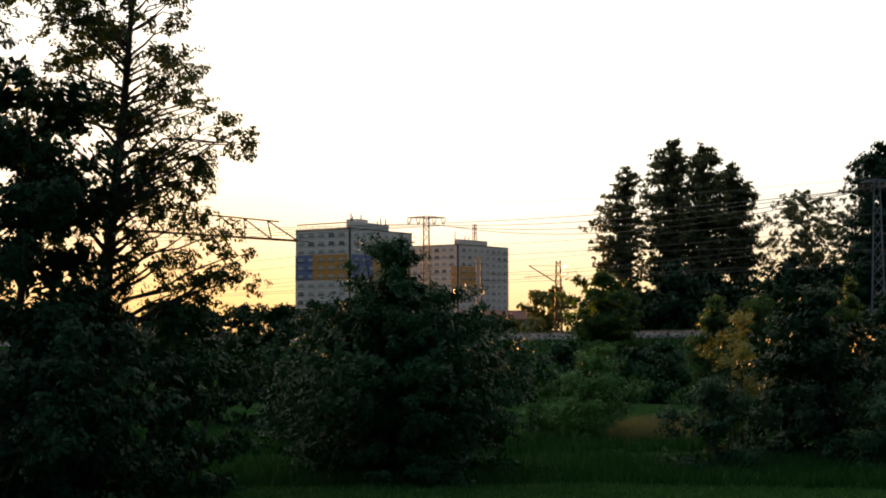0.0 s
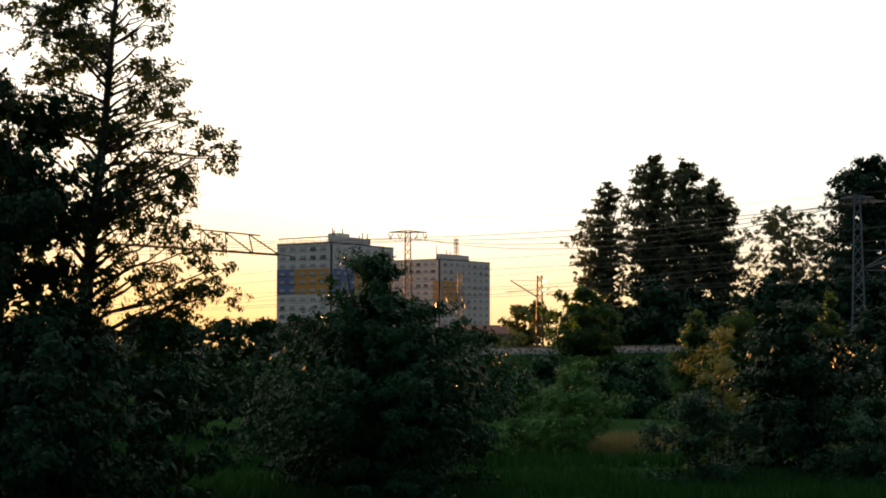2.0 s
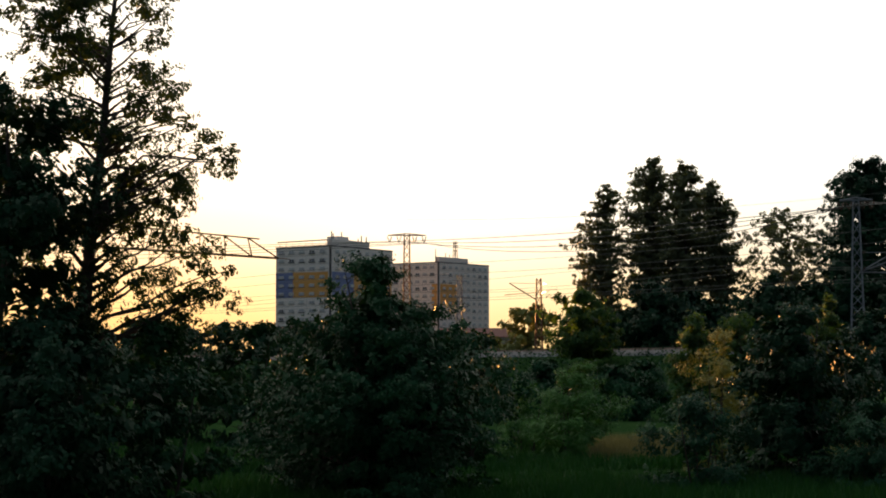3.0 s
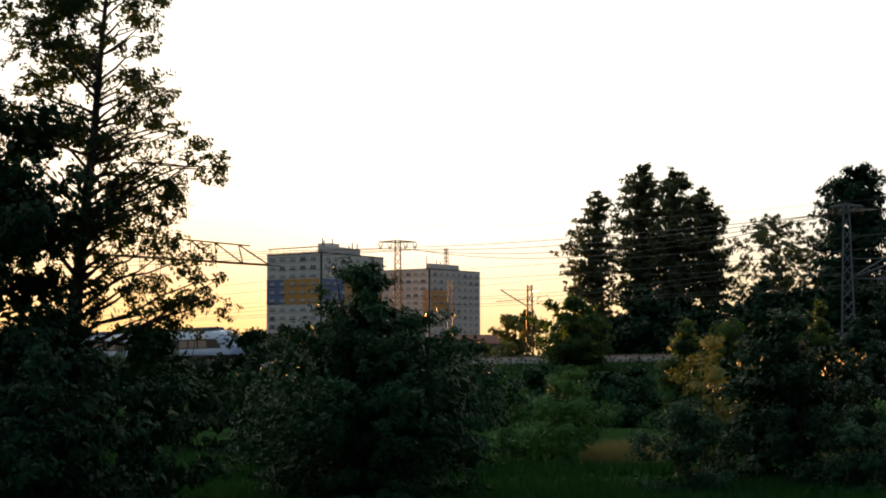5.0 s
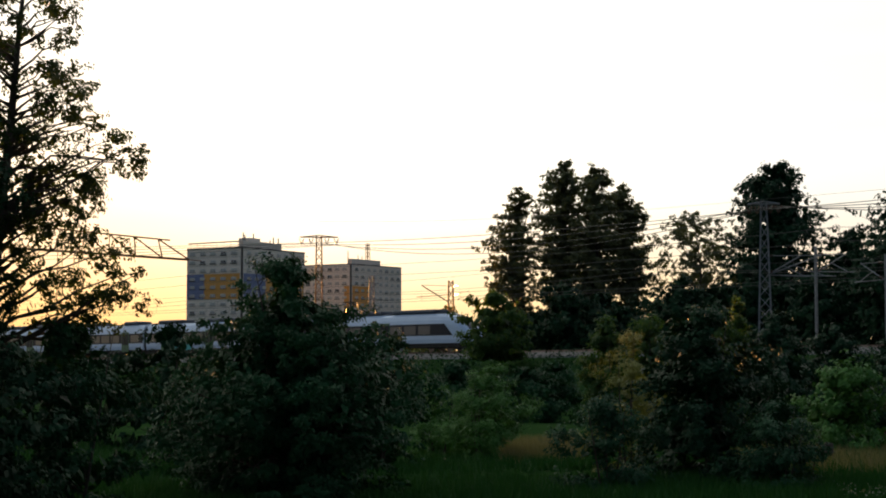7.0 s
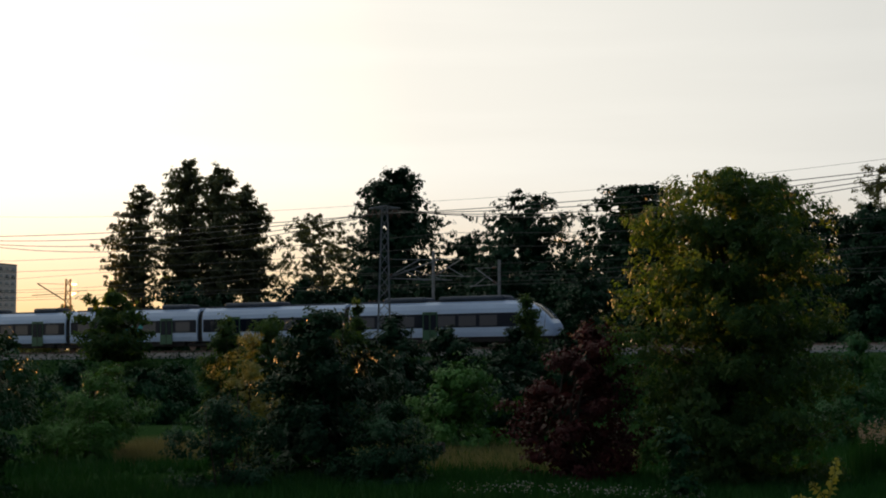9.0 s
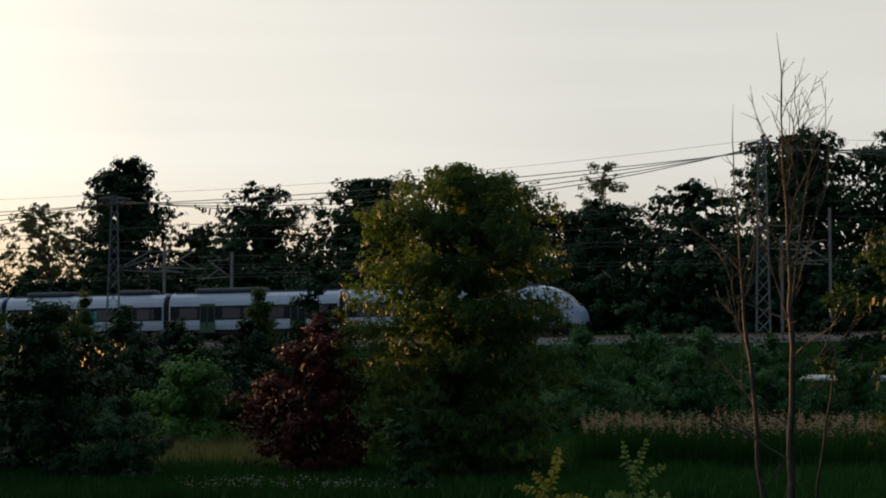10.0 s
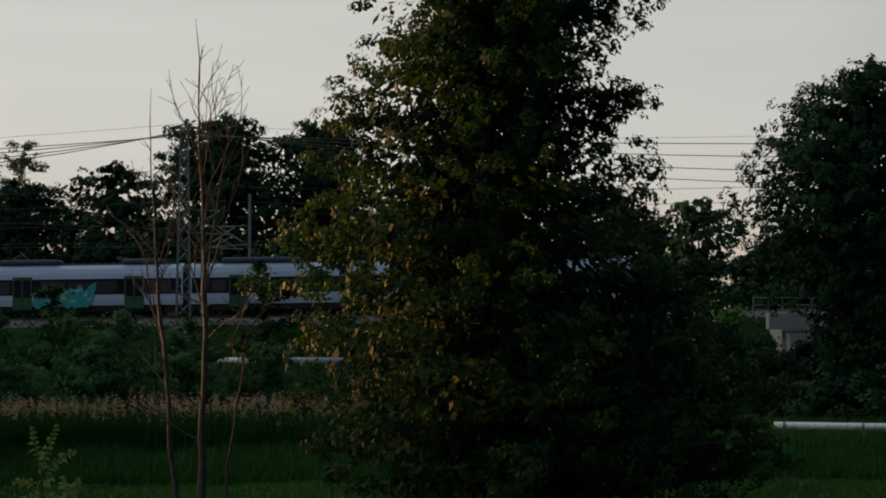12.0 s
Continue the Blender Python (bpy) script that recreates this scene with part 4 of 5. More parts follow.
def dead_tree(az, d, stem, twigs, label, seed):
    """A bare trunk, given by rows of height, sideways shift and radius, with forking bare twigs."""
    rng = np.random.RandomState(seed)
    p = at(az, d)
    root = thing("dead_tree", pose(p.x, p.y, ground_z(p.x, p.y) - 0.05, 0, 0, -az), label, "dead tree", "bare trunks")
    bm = bmesh.new()
    fine = np.linspace(0, stem[-1][0], 26)
    bent = lambda h: 0.022 * math.sin(1.9 * h + seed) + 0.014 * math.sin(4.3 * h + 2 * seed)
    pts = [Vector((np.interp(h, [q[0] for q in stem], [q[1] for q in stem]) + bent(h), 0.1 * math.sin(h), h)) for h in fine]
    tube(bm, pts, [float(0.56 * (1 + 0.12 * rng.normal() * (h > 0)) * np.interp(h, [q[0] for q in stem], [q[2] for q in stem])) for h in fine], 8)
    part("trunk", bm, DEADWOOD, root)
    hs = [h for h, x, r in stem]

    def fork(a, way, length, r, depth, bm):
        pts, q, w = [a], a.copy(), way.copy()
        for k in range(4):
            w = (w + Vector(rng.normal(size=3)) * 0.13 + Vector((0, 0, 0.06))).normalized()
            q = q + w * length / 4
            pts.append(q.copy())
        tube(bm, pts, [r, r * 0.85, r * 0.7, r * 0.55, 0.006], 5)
        if depth:
            for k in (1, 2, 3):
                if rng.uniform() < 0.85:
                    side = (w + Vector((rng.normal() * 0.8, rng.normal() * 0.6, 0.15))).normalized()
                    fork(pts[k], side, length * rng.uniform(0.35, 0.65), max(r * 0.6, 0.008), depth - 1, bm)

    for h, dx, dz, length in twigs:
        x = float(np.interp(h, hs, [q for _, q, _ in stem]))
        r = float(np.interp(h, hs, [q for _, _, q in stem]))
        bm = bmesh.new()
        fork(Vector((x + bent(h), 0.1 * math.sin(h), h)), Vector((dx, rng.normal() * 0.4, dz)).normalized(), length, max(min(r * 0.3, 0.024), 0.012), 2 if length > 1.2 else 1, bm)
        part("branch", bm, DEADWOOD, root)


def build_dead_trees():
    dead_tree(38.75, 36, [(0, -0.05, 0.17), (1.5, 0.0, 0.15), (3, 0.03, 0.13), (4.6, 0.05, 0.11), (6, 0.06, 0.085), (7.6, -0.04, 0.06), (9, -0.08, 0.042), (10.2, -0.1, 0.028), (11.5, -0.18, 0.008)],
              [(2.2, -0.9, 0.35, 1.7), (2.9, -0.8, 0.7, 1.2), (4.4, 0.8, 0.7, 1.9), (5.2, -0.9, 0.8, 1.6), (5.6, 0.6, 1.0, 1.8), (6.3, 0.35, 1.0, 2.4), (6.4, -0.5, 0.9, 1.9), (7.1, 0.45, 1.0, 2.0), (7.6, 0.4, 1.0, 2.3), (8.3, -0.5, 1.0, 1.6), (8.8, 0.35, 1.0, 1.5), (9.6, 0.3, 1.0, 1.2), (10.3, -0.2, 1, 0.6), (3.6, 0.8, 0.3, 1.3), (4.9, -0.4, 0.9, 2.0), (5.3, 0.16, 1.0, 4.2), (6.8, 0.1, 1.0, 3.0), (7.9, -0.15, 1.0, 2.2), (4.1, 0.9, 0.8, 2.6)],
              "tall bare dead tree with cracked pale bark", 201)
    dead_tree(37.15, 36.3, [(0, 0.55, 0.12), (2, 0.36, 0.10), (4, 0.2, 0.085), (5.6, 0.05, 0.065), (7, -0.06, 0.045), (8.4, -0.12, 0.028), (10, -0.16, 0.007)],
              [(1.6, 0.7, 0.6, 1.0), (2.6, -0.8, 0.5, 1.5), (3.4, -0.8, 1.0, 1.7), (4.7, -0.8, 0.8, 1.5), (5.6, 0.4, 1.0, 1.4), (6.3, -0.9, 0.7, 1.5), (6.9, -0.6, 0.9, 1.6), (7.6, 0.4, 1.0, 0.8), (8.6, -0.4, 1, 0.5), (4.2, -0.5, 1.0, 2.4), (6.0, 0.2, 1.0, 2.2)],
              "slender bare dead tree with thin broken twigs", 202)
    dead_tree(39.85, 36.2, [(0, -0.2, 0.055), (1.5, -0.12, 0.05), (2.8, 0.02, 0.045), (3.6, 0.16, 0.038), (4.3, 0.24, 0.03)], [(1.4, -0.6, 0.9, 0.7), (2.6, 0.8, 0.6, 0.8)],
              "leaning broken bare stem", 203)


# ---------------------------------------------------------------- meadow plants
def scatter_blades(name, spots, height, width, mat, label, rng, bend=0.3, per=6, spread=0.14):
    spots = np.repeat(spots, per, 0)
    n = len(spots)
    spots = spots + np.c_[rng.normal(size=(n, 2)) * spread, np.zeros(n)]
    a = rng.uniform(0, 2 * math.pi, n)
    side = np.c_[np.cos(a), np.sin(a), np.zeros(n)] * width * 0.5
    h = height * rng.uniform(0.5, 1.15, (n, 1))
    tip = np.c_[rng.normal(size=(n, 2)) * bend, np.ones(n)] * h
    v = np.stack([spots - side, spots + side, spots + tip], 1)
    ob = raw(name, v.reshape(-1, 3), 3, mat)
    return tagged(ob, label, "grass", kind="stuff")


def spots_in(n, az0, az1, d0, d1, rng, keep=None):
    az = rng.uniform(az0, az1, n)
    d = np.sqrt(rng.uniform(d0 * d0, d1 * d1, n))
    xs, ys = d * np.sin(np.radians(az)), d * np.cos(np.radians(az))
    out = [(x, y, ground_z(x, y) - 0.02) for x, y in zip(xs, ys) if keep is None or keep(x, y)]
    return np.array(out)


def build_meadow():
    rng = np.random.RandomState(300)
    tufts = lambda x, y: noise.noise((x * 0.13, y * 0.13, 4.0)) > -0.25
    scatter_blades("meadow_grass", spots_in(27000, -19, 66, 48.2, 80, rng, tufts), 0.5, 0.055, GRASS, "long uncut dark green meadow grass", rng)
    scatter_blades("near_meadow_grass", spots_in(12000, -19, 66, 48.4, 58, rng), 0.42, 0.04, GRASS, "long dark green grass in the near meadow", rng)
    scatter_blades("mown_grass", spots_in(9000, -19, 66, 43, 48.6, rng), 0.13, 0.05, LAWN, "strip of short mown green grass", rng)
    scatter_blades("dry_meadow_grass", spots_in(1700, 6.0, 8.6, 66, 76, rng), 0.75, 0.03, DRY, "pale dry grass at the foot of the slope", rng)
    scatter_blades("dry_meadow_grass", spots_in(2600, 14, 24, 60, 74, rng), 0.6, 0.03, DRY, "patches of dry grass in the meadow", rng)
    # weeds over the slope of the embankment
    n = 15000
    s, u = rng.uniform(-200, 60, n), rng.uniform(-21, -5.4, n)
    base = np.array([NORMAL * (AWAY + b) + ALONG * a for a, b in zip(s, u)])
    base[:, 2] = [ground_z(x, y) for x, y, _ in base]
    lift = np.abs(rng.normal(size=n)) * np.array([0.35 + 0.45 * max(0.0, noise.noise((x * 0.12, y * 0.12, 8.0))) for x, y, _ in base])
    pts = np.repeat(base + np.c_[np.zeros((n, 2)), lift], 4, 0) + rng.normal(size=(n * 4, 3)) * 0.22
    ob = leaves("slope_weeds", pts, 0.24, GREEN, None, rng, up=1.0)
    tagged(ob, "tangled green weeds and ivy covering the embankment slope", "weeds", kind="stuff")
    # reeds with pale plumes
    spots = spots_in(2600, 31.5, 44.5, 60.5, 65, rng)
    scatter_blades("reed_stems", spots, 1.6, 0.04, GRASS, "dense belt of tall green reeds", rng, bend=0.1, per=5, spread=0.16)
    top = spots[rng.permutation(len(spots))[:620]] + np.array([0, 0, 1.62]) + rng.normal(size=(620, 3)) * np.array([0.1, 0.1, 0.16])
    pl = np.repeat(top, 9, 0) + rng.normal(size=(5580, 3)) * np.array([0.04, 0.04, 0.14])
    ob = leaves("reed_plumes", pl, 0.12, PLUME, None, rng, slim=0.16)
    tagged(ob, "pale pinkish feathery plumes on the reeds", "reeds", kind="stuff")
    # white clover blooms by the thicket
    fl = spots_in(170, 17.5, 26.5, 48.8, 51.5, rng) + np.array([0, 0, 0.42])
    fl = np.repeat(fl, 3, 0) + rng.normal(size=(len(fl) * 3, 3)) * 0.05
    ob = leaves("meadow_flowers", fl, 0.055, BLOOM, None, rng, slim=0.5, up=2)
    tagged(ob, "small whitish flower heads among the grass", "flowers", kind="stuff")
    scatter_blades("verge_grass", spots_in(2600, 50, 66, 60, 72, rng), 1.0, 0.035, GRASS, "tall rank grass before the pipe", rng)


def sumac(az, d, h, reach, mat, label, seed, n=6, lean=0.0):
    """A young sumac: a bare stem with long feathered leaves that arch out from its top."""
    rng = np.random.RandomState(seed)
    p = at(az, d)
    root = thing("sumac_sapling", pose(p.x, p.y, ground_z(p.x, p.y), 0, 0, -az), label, "sapling", "sumac saplings")
    bm = bmesh.new()
    tube(bm, [Vector((0, 0, 0)), Vector((0.05, 0, h * 0.4)), Vector((lean, 0, h * 0.72))], [0.028, 0.022, 0.014], 6)
    part("stem", bm, BARK, root)
    steps = 9
    for k in range(n):
        f = k / max(n - 1, 1)
        ang = -1.6 + 3.2 * f + rng.normal() * 0.2
        a = Vector((lean * 0.9, 0, h * (0.5 + 0.22 * (1 - abs(2 * f - 1)))))
        length = float(reach * (1.12 - 0.2 * abs(ang)) * rng.uniform(0.7, 1.1))
        way = Vector((math.sin(ang), rng.normal() * 0.6, math.cos(ang))).normalized()
        line = [a + way * length * float(t) + Vector((0, 0, (0.15 * t - 0.5 * t * t) * length * abs(math.sin(ang)))) for t in np.linspace(0, 1, steps + 1)]
        bm = bmesh.new()
        tube(bm, line, [0.012] * steps + [0.006], 4)
        bm.verts.ensure_lookup_table()
        ring = list(bm.verts)
        for i in range(1, steps + 1):
            along = (line[i] - line[i - 1]).normalized()
            across = along.cross(Vector((rng.normal() * 0.3, 1, rng.normal() * 0.4))).normalized()
            for sgn in (-1, 1):
                out = (across * sgn + along * float(rng.uniform(0.1, 0.9)) + Vector((0, rng.normal() * 0.5, -0.35 * rng.uniform()))).normalized()
                ln = float(0.165 * math.sin(math.pi * (0.2 + 0.66 * i / steps)) * rng.uniform(0.6, 1.2))
                wd = (along + Vector(rng.normal(size=3)) * 0.4) * 0.036
                c = line[i]
                vs = [ring[i * 4 + (0 if sgn < 0 else 2)], bm.verts.new(c + out * ln * 0.45 + wd), bm.verts.new(c + out * ln + Vector((0, 0, -0.25 * ln))), bm.verts.new(c + out * ln * 0.45 - wd)]
                bm.faces.new(vs)
        part("frond", bm, mat, root)


def build_small_plants():
    sumac(30.5, 34, 2.3, 0.95, SUMAC_GOLD, "young sumac with yellowing feathered leaves", 401, 7)
    sumac(33.3, 34, 2.4, 1.0, LIME, "young sumac with light green feathered leaves", 402, 7, 0.05)
    sumac(34.2, 34.4, 1.6, 0.7, LIME, "low young sumac with light green leaves", 403, 4, 0.05)
    for n, (az, w, h) in enumerate(((30.6, 0.75, 1.15), (33.5, 0.7, 0.95), (34.6, 0.5, 0.7))):
        tree("nettle_clump", az, 34.6, [(0, w, 0), (h * 0.5, w * 0.9, 0), (h, 0.2, 0)], GREEN, "dark green nettles round the foot of a sumac", "nettles",
             clumps=30, per=90, clump=0.18, leaf=0.075, gaps=0.1, seed=410 + n, limbs=12, trunk=0.012, stems=3, group="nettle clumps")
    p = at(17.17, 66)
    stump = thing("tree_stump", pose(p.x, p.y, ground_z(p.x, p.y) - 0.03), "dark weathered wooden stump in the grass", "stump")
    bm = bmesh.new()
    tube(bm, [Vector((0, 0, 0)), Vector((0.01, 0, 0.12)), Vector((0.02, 0, 0.82)), Vector((0.03, 0, 0.9))], [0.26, 0.2, 0.18, 0.14], 10)
    part("wood", bm, BARK, stump)


# ---------------------------------------------------------------- masts and wires
def lattice_bars(bm, p0, p1, w0, w1, side, up, step=1.1, leg=0.05, web=0.025):
    """Four chords from p0 to p1, w0 to w1 apart, laced with diagonals."""
    p0, p1 = Vector(p0), Vector(p1)
    n = max(2, round((p1 - p0).length / step))
    corners = ((-1, -1), (1, -1), (1, 1), (-1, 1))
    rings = []
    for i in range(n + 1):
        c, w = p0.lerp(p1, i / n), (w0 + (w1 - w0) * i / n) / 2
        rings.append([c + side * w * a + up * w * b for a, b in corners])
    for k in range(4):
        add_bar(bm, rings[0][k], rings[-1][k], leg)
    for i in range(n):
        for k in range(4):
            j = (k + 1) % 4
            if i % 2:
                add_bar(bm, rings[i][k], rings[i + 1][j], web, 3)
            else:
                add_bar(bm, rings[i][j], rings[i + 1][k], web, 3)
    return bm


X, Y, Z = Vector((1, 0, 0)), Vector((0, 1, 0)), Vector((0, 0, 1))


def insulator(bm, a, b):
    a, b = Vector(a), Vector(b)
    add_bar(bm, a, b, 0.025, 5)
    for k in range(4):
        c = a.lerp(b, 0.25 + 0.17 * k)
        add_bar(bm, c - (b - a).normalized() * 0.03, c + (b - a).normalized() * 0.03, 0.11, 7)


def lattice_mast(az, d, top, label, mat, w0=0.9, w1=0.45, arm=0.0, turn=None, insulators=True):
    """A lattice mast standing on the ground, with a crossarm and V-hung insulators. turn: the crossarm's bearing."""
    p = at(az, d)
    z0 = ground_z(p.x, p.y) - 0.1
    root = thing("catenary_mast", pose(p.x, p.y, z0, 0, 0, -az if turn is None else turn), label, "mast", "catenary masts")
    h = top - z0
    part("lattice", lattice_bars(bmesh.new(), (0, 0, 0), (0, 0, h), w0, w1, X, Y, 0.95, 0.075 if d < 150 else 0.1, 0.04 if d < 150 else 0.055), mat, root)
    part("foot", box(-w0 * 0.7, w0 * 0.7, -w0 * 0.7, w0 * 0.7, -0.3, 0.28, bevel=0.04), BRIDGE, root, "concrete foot")
    if arm:
        bm = bmesh.new()
        for x in (-arm, 0, arm):
            add_bar(bm, (x, -0.2, h - 0.1 if x else h + 0.1), (x, 0.2, h - 0.1 if x else h + 0.1), 0.05)
        for y in (-0.15, 0.15):
            add_bar(bm, (-arm, y, h - 0.1), (arm, y, h - 0.1), 0.06)
            add_bar(bm, (-arm, y, h - 0.1), (0, y, h + 0.12), 0.04)
            add_bar(bm, (arm, y, h - 0.1), (0, y, h + 0.12), 0.04)
        part("crossarm", bm, mat, root)
        if insulators:
            for x in (-arm * 0.92, -arm * 0.42, arm * 0.42, arm * 0.92):
                bm = bmesh.new()
                insulator(bm, (x - 0.28, 0, h - 0.15), (x, 0, h - 0.95))
                insulator(bm, (x + 0.28, 0, h - 0.15), (x, 0, h - 0.95))
                part("insulator", bm, CERAMIC, root)
    return root, h


def cantilever(root, h, sgn, reach, drop=1.5, mat=None):
    """The tube arm that holds the contact wire beside a mast."""
    mat = mat or STEEL
    bm = bmesh.new()
    add_bar(bm, (0.2 * sgn, 0, h - drop), (reach * sgn, 0, h), 0.055, 6)
    add_bar(bm, (0.2 * sgn, 0, h), (reach * sgn, 0, h - 0.02), 0.03, 5)
    add_bar(bm, (0.2 * sgn, 0, h - drop), (reach * 1.25 * sgn, 0, h - drop - 0.15), 0.045, 6)
    add_bar(bm, (reach * 0.5 * sgn, 0, h - drop * 0.5), (reach * 1.05 * sgn, 0, h - drop - 0.1), 0.04, 5)
    arm = part("cantilever", bm, mat, root)
    for a, b in (((0.2 * sgn, 0, h - drop), (0.75 * sgn, 0, h - drop * 0.75)), ((0.2 * sgn, 0, h), (0.8 * sgn, 0, h))):
        bm = bmesh.new()
        insulator(bm, a, b)
        part("insulator", bm, CERAMIC, arm)


def slim_mast(az, d, top, label, arms=(), w=0.16, mat=None):
    p = at(az, d)
    z0 = ground_z(p.x, p.y) - 0.1
    root = thing("catenary_pole", pose(p.x, p.y, z0, 0, 0, -math.degrees(PHI)), label, "pole", "catenary poles")
    h = top - z0
    bm = bmesh.new()
    for y in (-w * 0.8, w * 0.8):
        add_box(bm, -w * 0.5, w * 0.5, y - 0.03, y + 0.03, 0, h)
    for k in range(int(h / 0.8)):
        add_box(bm, -w * 0.45, w * 0.45, -w * 0.8, w * 0.8, 0.4 + 0.8 * k, 0.47 + 0.8 * k)
    part("pole", bm, mat or STEEL, root)
    for hh, sgn, reach in arms:
        cantilever(root, hh - z0, sgn, reach)
    return root, h


def wire_run(points, label, sag=0.4, radius=0.022, group="overhead wires"):
    bm = bmesh.new()
    line = []
    for a, b in zip(points, points[1:]):
        a, b = Vector(a), Vector(b)
        line += [a.lerp(b, t) - Vector((0, 0, sag * 4 * t * (1 - t))) for t in np.linspace(0, 1, 13)[0 if not line else 1:]]
    tube(bm, line, [radius] * len(line), 3)
    tagged(part("overhead_wire", bm, CABLE), label, "wire", group)


def build_masts():
    turn = -math.degrees(PHI)
    # feeder masts with crossarms
    m2, h2 = lattice_mast(-0.6, 184, 17.9, "tall lattice mast with a crossarm and hanging insulators", RUST, 0.9, 0.6, arm=2.15, turn=2.0)
    m4, h4 = lattice_mast(15.15, 136, 17.0, "grey tapering lattice mast beside the line", STEEL, 1.15, 0.45, arm=1.3, turn=turn + 28)
    for hh, sgn, reach in ((8.3, 1, 3.0), (8.3, 1, 4.6)):
        cantilever(m4, hh, sgn, reach, 1.6)
    m5, h5 = lattice_mast(38.0, 116, 19.2, "tall grey lattice mast with a short crossarm", STEEL, 1.0, 0.5, arm=1.0, turn=turn + 5)
    cantilever(m5, 8.6, 1, 2.6, 1.6)
    # smaller masts at the line
    m3, h3 = lattice_mast(4.1, 170, 12.2, "rusty lattice mast with a long cantilever arm", RUST, 0.75, 0.45, turn=0)
    bm = bmesh.new()
    add_bar(bm, (-0.2, 0, h3 - 2.3), (-3.1, 0, h3 - 0.5), 0.06, 6)
    add_bar(bm, (-0.2, 0, h3 - 0.55), (-3.0, 0, h3 - 0.5), 0.025, 5)
    add_bar(bm, (-0.3, 0, h3 - 1.5), (-3.6, 0, h3 - 1.75), 0.04, 5)
    add_bar(bm, (0.2, 0, h3 - 1.3), (1.9, 0, h3 - 1.15), 0.035, 5)
    add_bar(bm, (0.2, 0, h3 - 1.8), (1.1, 0, h3 - 1.3), 0.035, 5)
    part("cantilever", bm, RUST, m3)
    for z in (h3 - 1.5, h3 - 0.6):
        bm = bmesh.new()
        insulator(bm, (0.25, 0.1, z), (0.95, 0.1, z + 0.05))
        part("insulator", bm, CERAMIC, m3)
    mb, hb = lattice_mast(1.28, 176, 12.9, "dark lattice mast before an apartment block", STEEL, 0.7, 0.45, turn=0)
    for z, r in ((hb - 0.6, 0.8), (hb - 2.4, 1.2), (hb - 3.4, 0.9)):
        part("crossarm", add_bar(bmesh.new(), (-r, 0, z), (r, 0, z - 0.15), 0.06, 5), STEEL, mb)
    slim_mast(16.9, 148, 14.1, "slim grey catenary pole behind the line", ((13.3, 1, 3.0),))
    slim_mast(19.25, 145, 13.1, "slim grey catenary pole behind the line", ((12.4, -1, 2.4),))
    slim_mast(40.3, 130, 15.6, "slim grey catenary pole behind the line", ((13.0, -1, 2.6),), w=0.2)
    slim_mast(38.65, 119, 12.6, "short grey pole beside a lattice mast", ((12.2, 1, 2.4),), w=0.18)
    # the long lattice arm over several tracks, half hidden by the alder
    p = at(-9.3, 215)
    z0 = ground_z(p.x, p.y)
    jib = thing("gantry_mast", pose(p.x, p.y, z0, 0, 0, 9.3), "lattice gantry mast with a long tapering arm", "mast")
    hz = 18.4 - z0
    for x in (-1.2, 0.9):
        part("post", lattice_bars(bmesh.new(), (x, 0, 0), (x, 0, hz + 1.5), 0.7, 0.6, X, Y, 1.1, 0.06, 0.03), RUST, jib)
    bm = bmesh.new()
    low = [Vector((-9 + 24.5 * t, 0, hz - 0.1 - 1.35 * t)) for t in np.linspace(0, 1, 8)]
    top = [Vector((-9 + 22.0 * t, 0, hz + 3.0 - 1.9 * t)) for t in np.linspace(0, 1, 8)]
    for line, w in ((low, 0.15), (top, 0.085)):
        for y in (-0.5, 0.5):
            add_bar(bm, line[0] + Y * y, line[-1] + Y * y * 0.4, w)
    for i in range(7):
        for y in (-0.45, 0.45):
            add_bar(bm, low[i] + Y * y, top[i].lerp(top[i + 1], 0.5) + Y * y, 0.06)
            add_bar(bm, top[i].lerp(top[i + 1], 0.5) + Y * y, low[i + 1] + Y * y, 0.06)
    add_bar(bm, low[-1], low[-1] + Vector((1.6, 0, -0.12)), 0.07)
    part("arm", bm, RUST, jib)
    # feeder lines from mast to mast
    a2, a4, a5 = at(-0.6, 184, 17.0), at(15.15, 136, 16.3), at(38.0, 116, 18.4)
    a0, a6 = at(-40, 330, 18.0), at(74, 150, 20.0)
    side2 = Vector((1, 0, 0))
    for k, off in enumerate((-1.95, -0.9, 0.9, 1.95)):
        wire_run([a0 + side2 * off, a2 + side2 * off - Vector((0, 0, 0.05 * off)), a4 + NORMAL * off * 0.6 + Vector((0, 0, 0.18 * k)), a5 + NORMAL * off * 0.5 + Vector((0, 0, 0.22 * k)), a6 + NORMAL * off * 2 - Vector((0, 0, 0.7 * k))], "thin dark feeder wire slung between masts", 0.5 + 0.6 * k, 0.038)
    wire_run([at(-0.6, 184, 19.6), at(15.15, 136, 17.3), at(38.0, 116, 19.4), at(60, 135, 20.6), at(74, 160, 24.0)], "thin earth wire above the feeder wires", 0.6, 0.015)
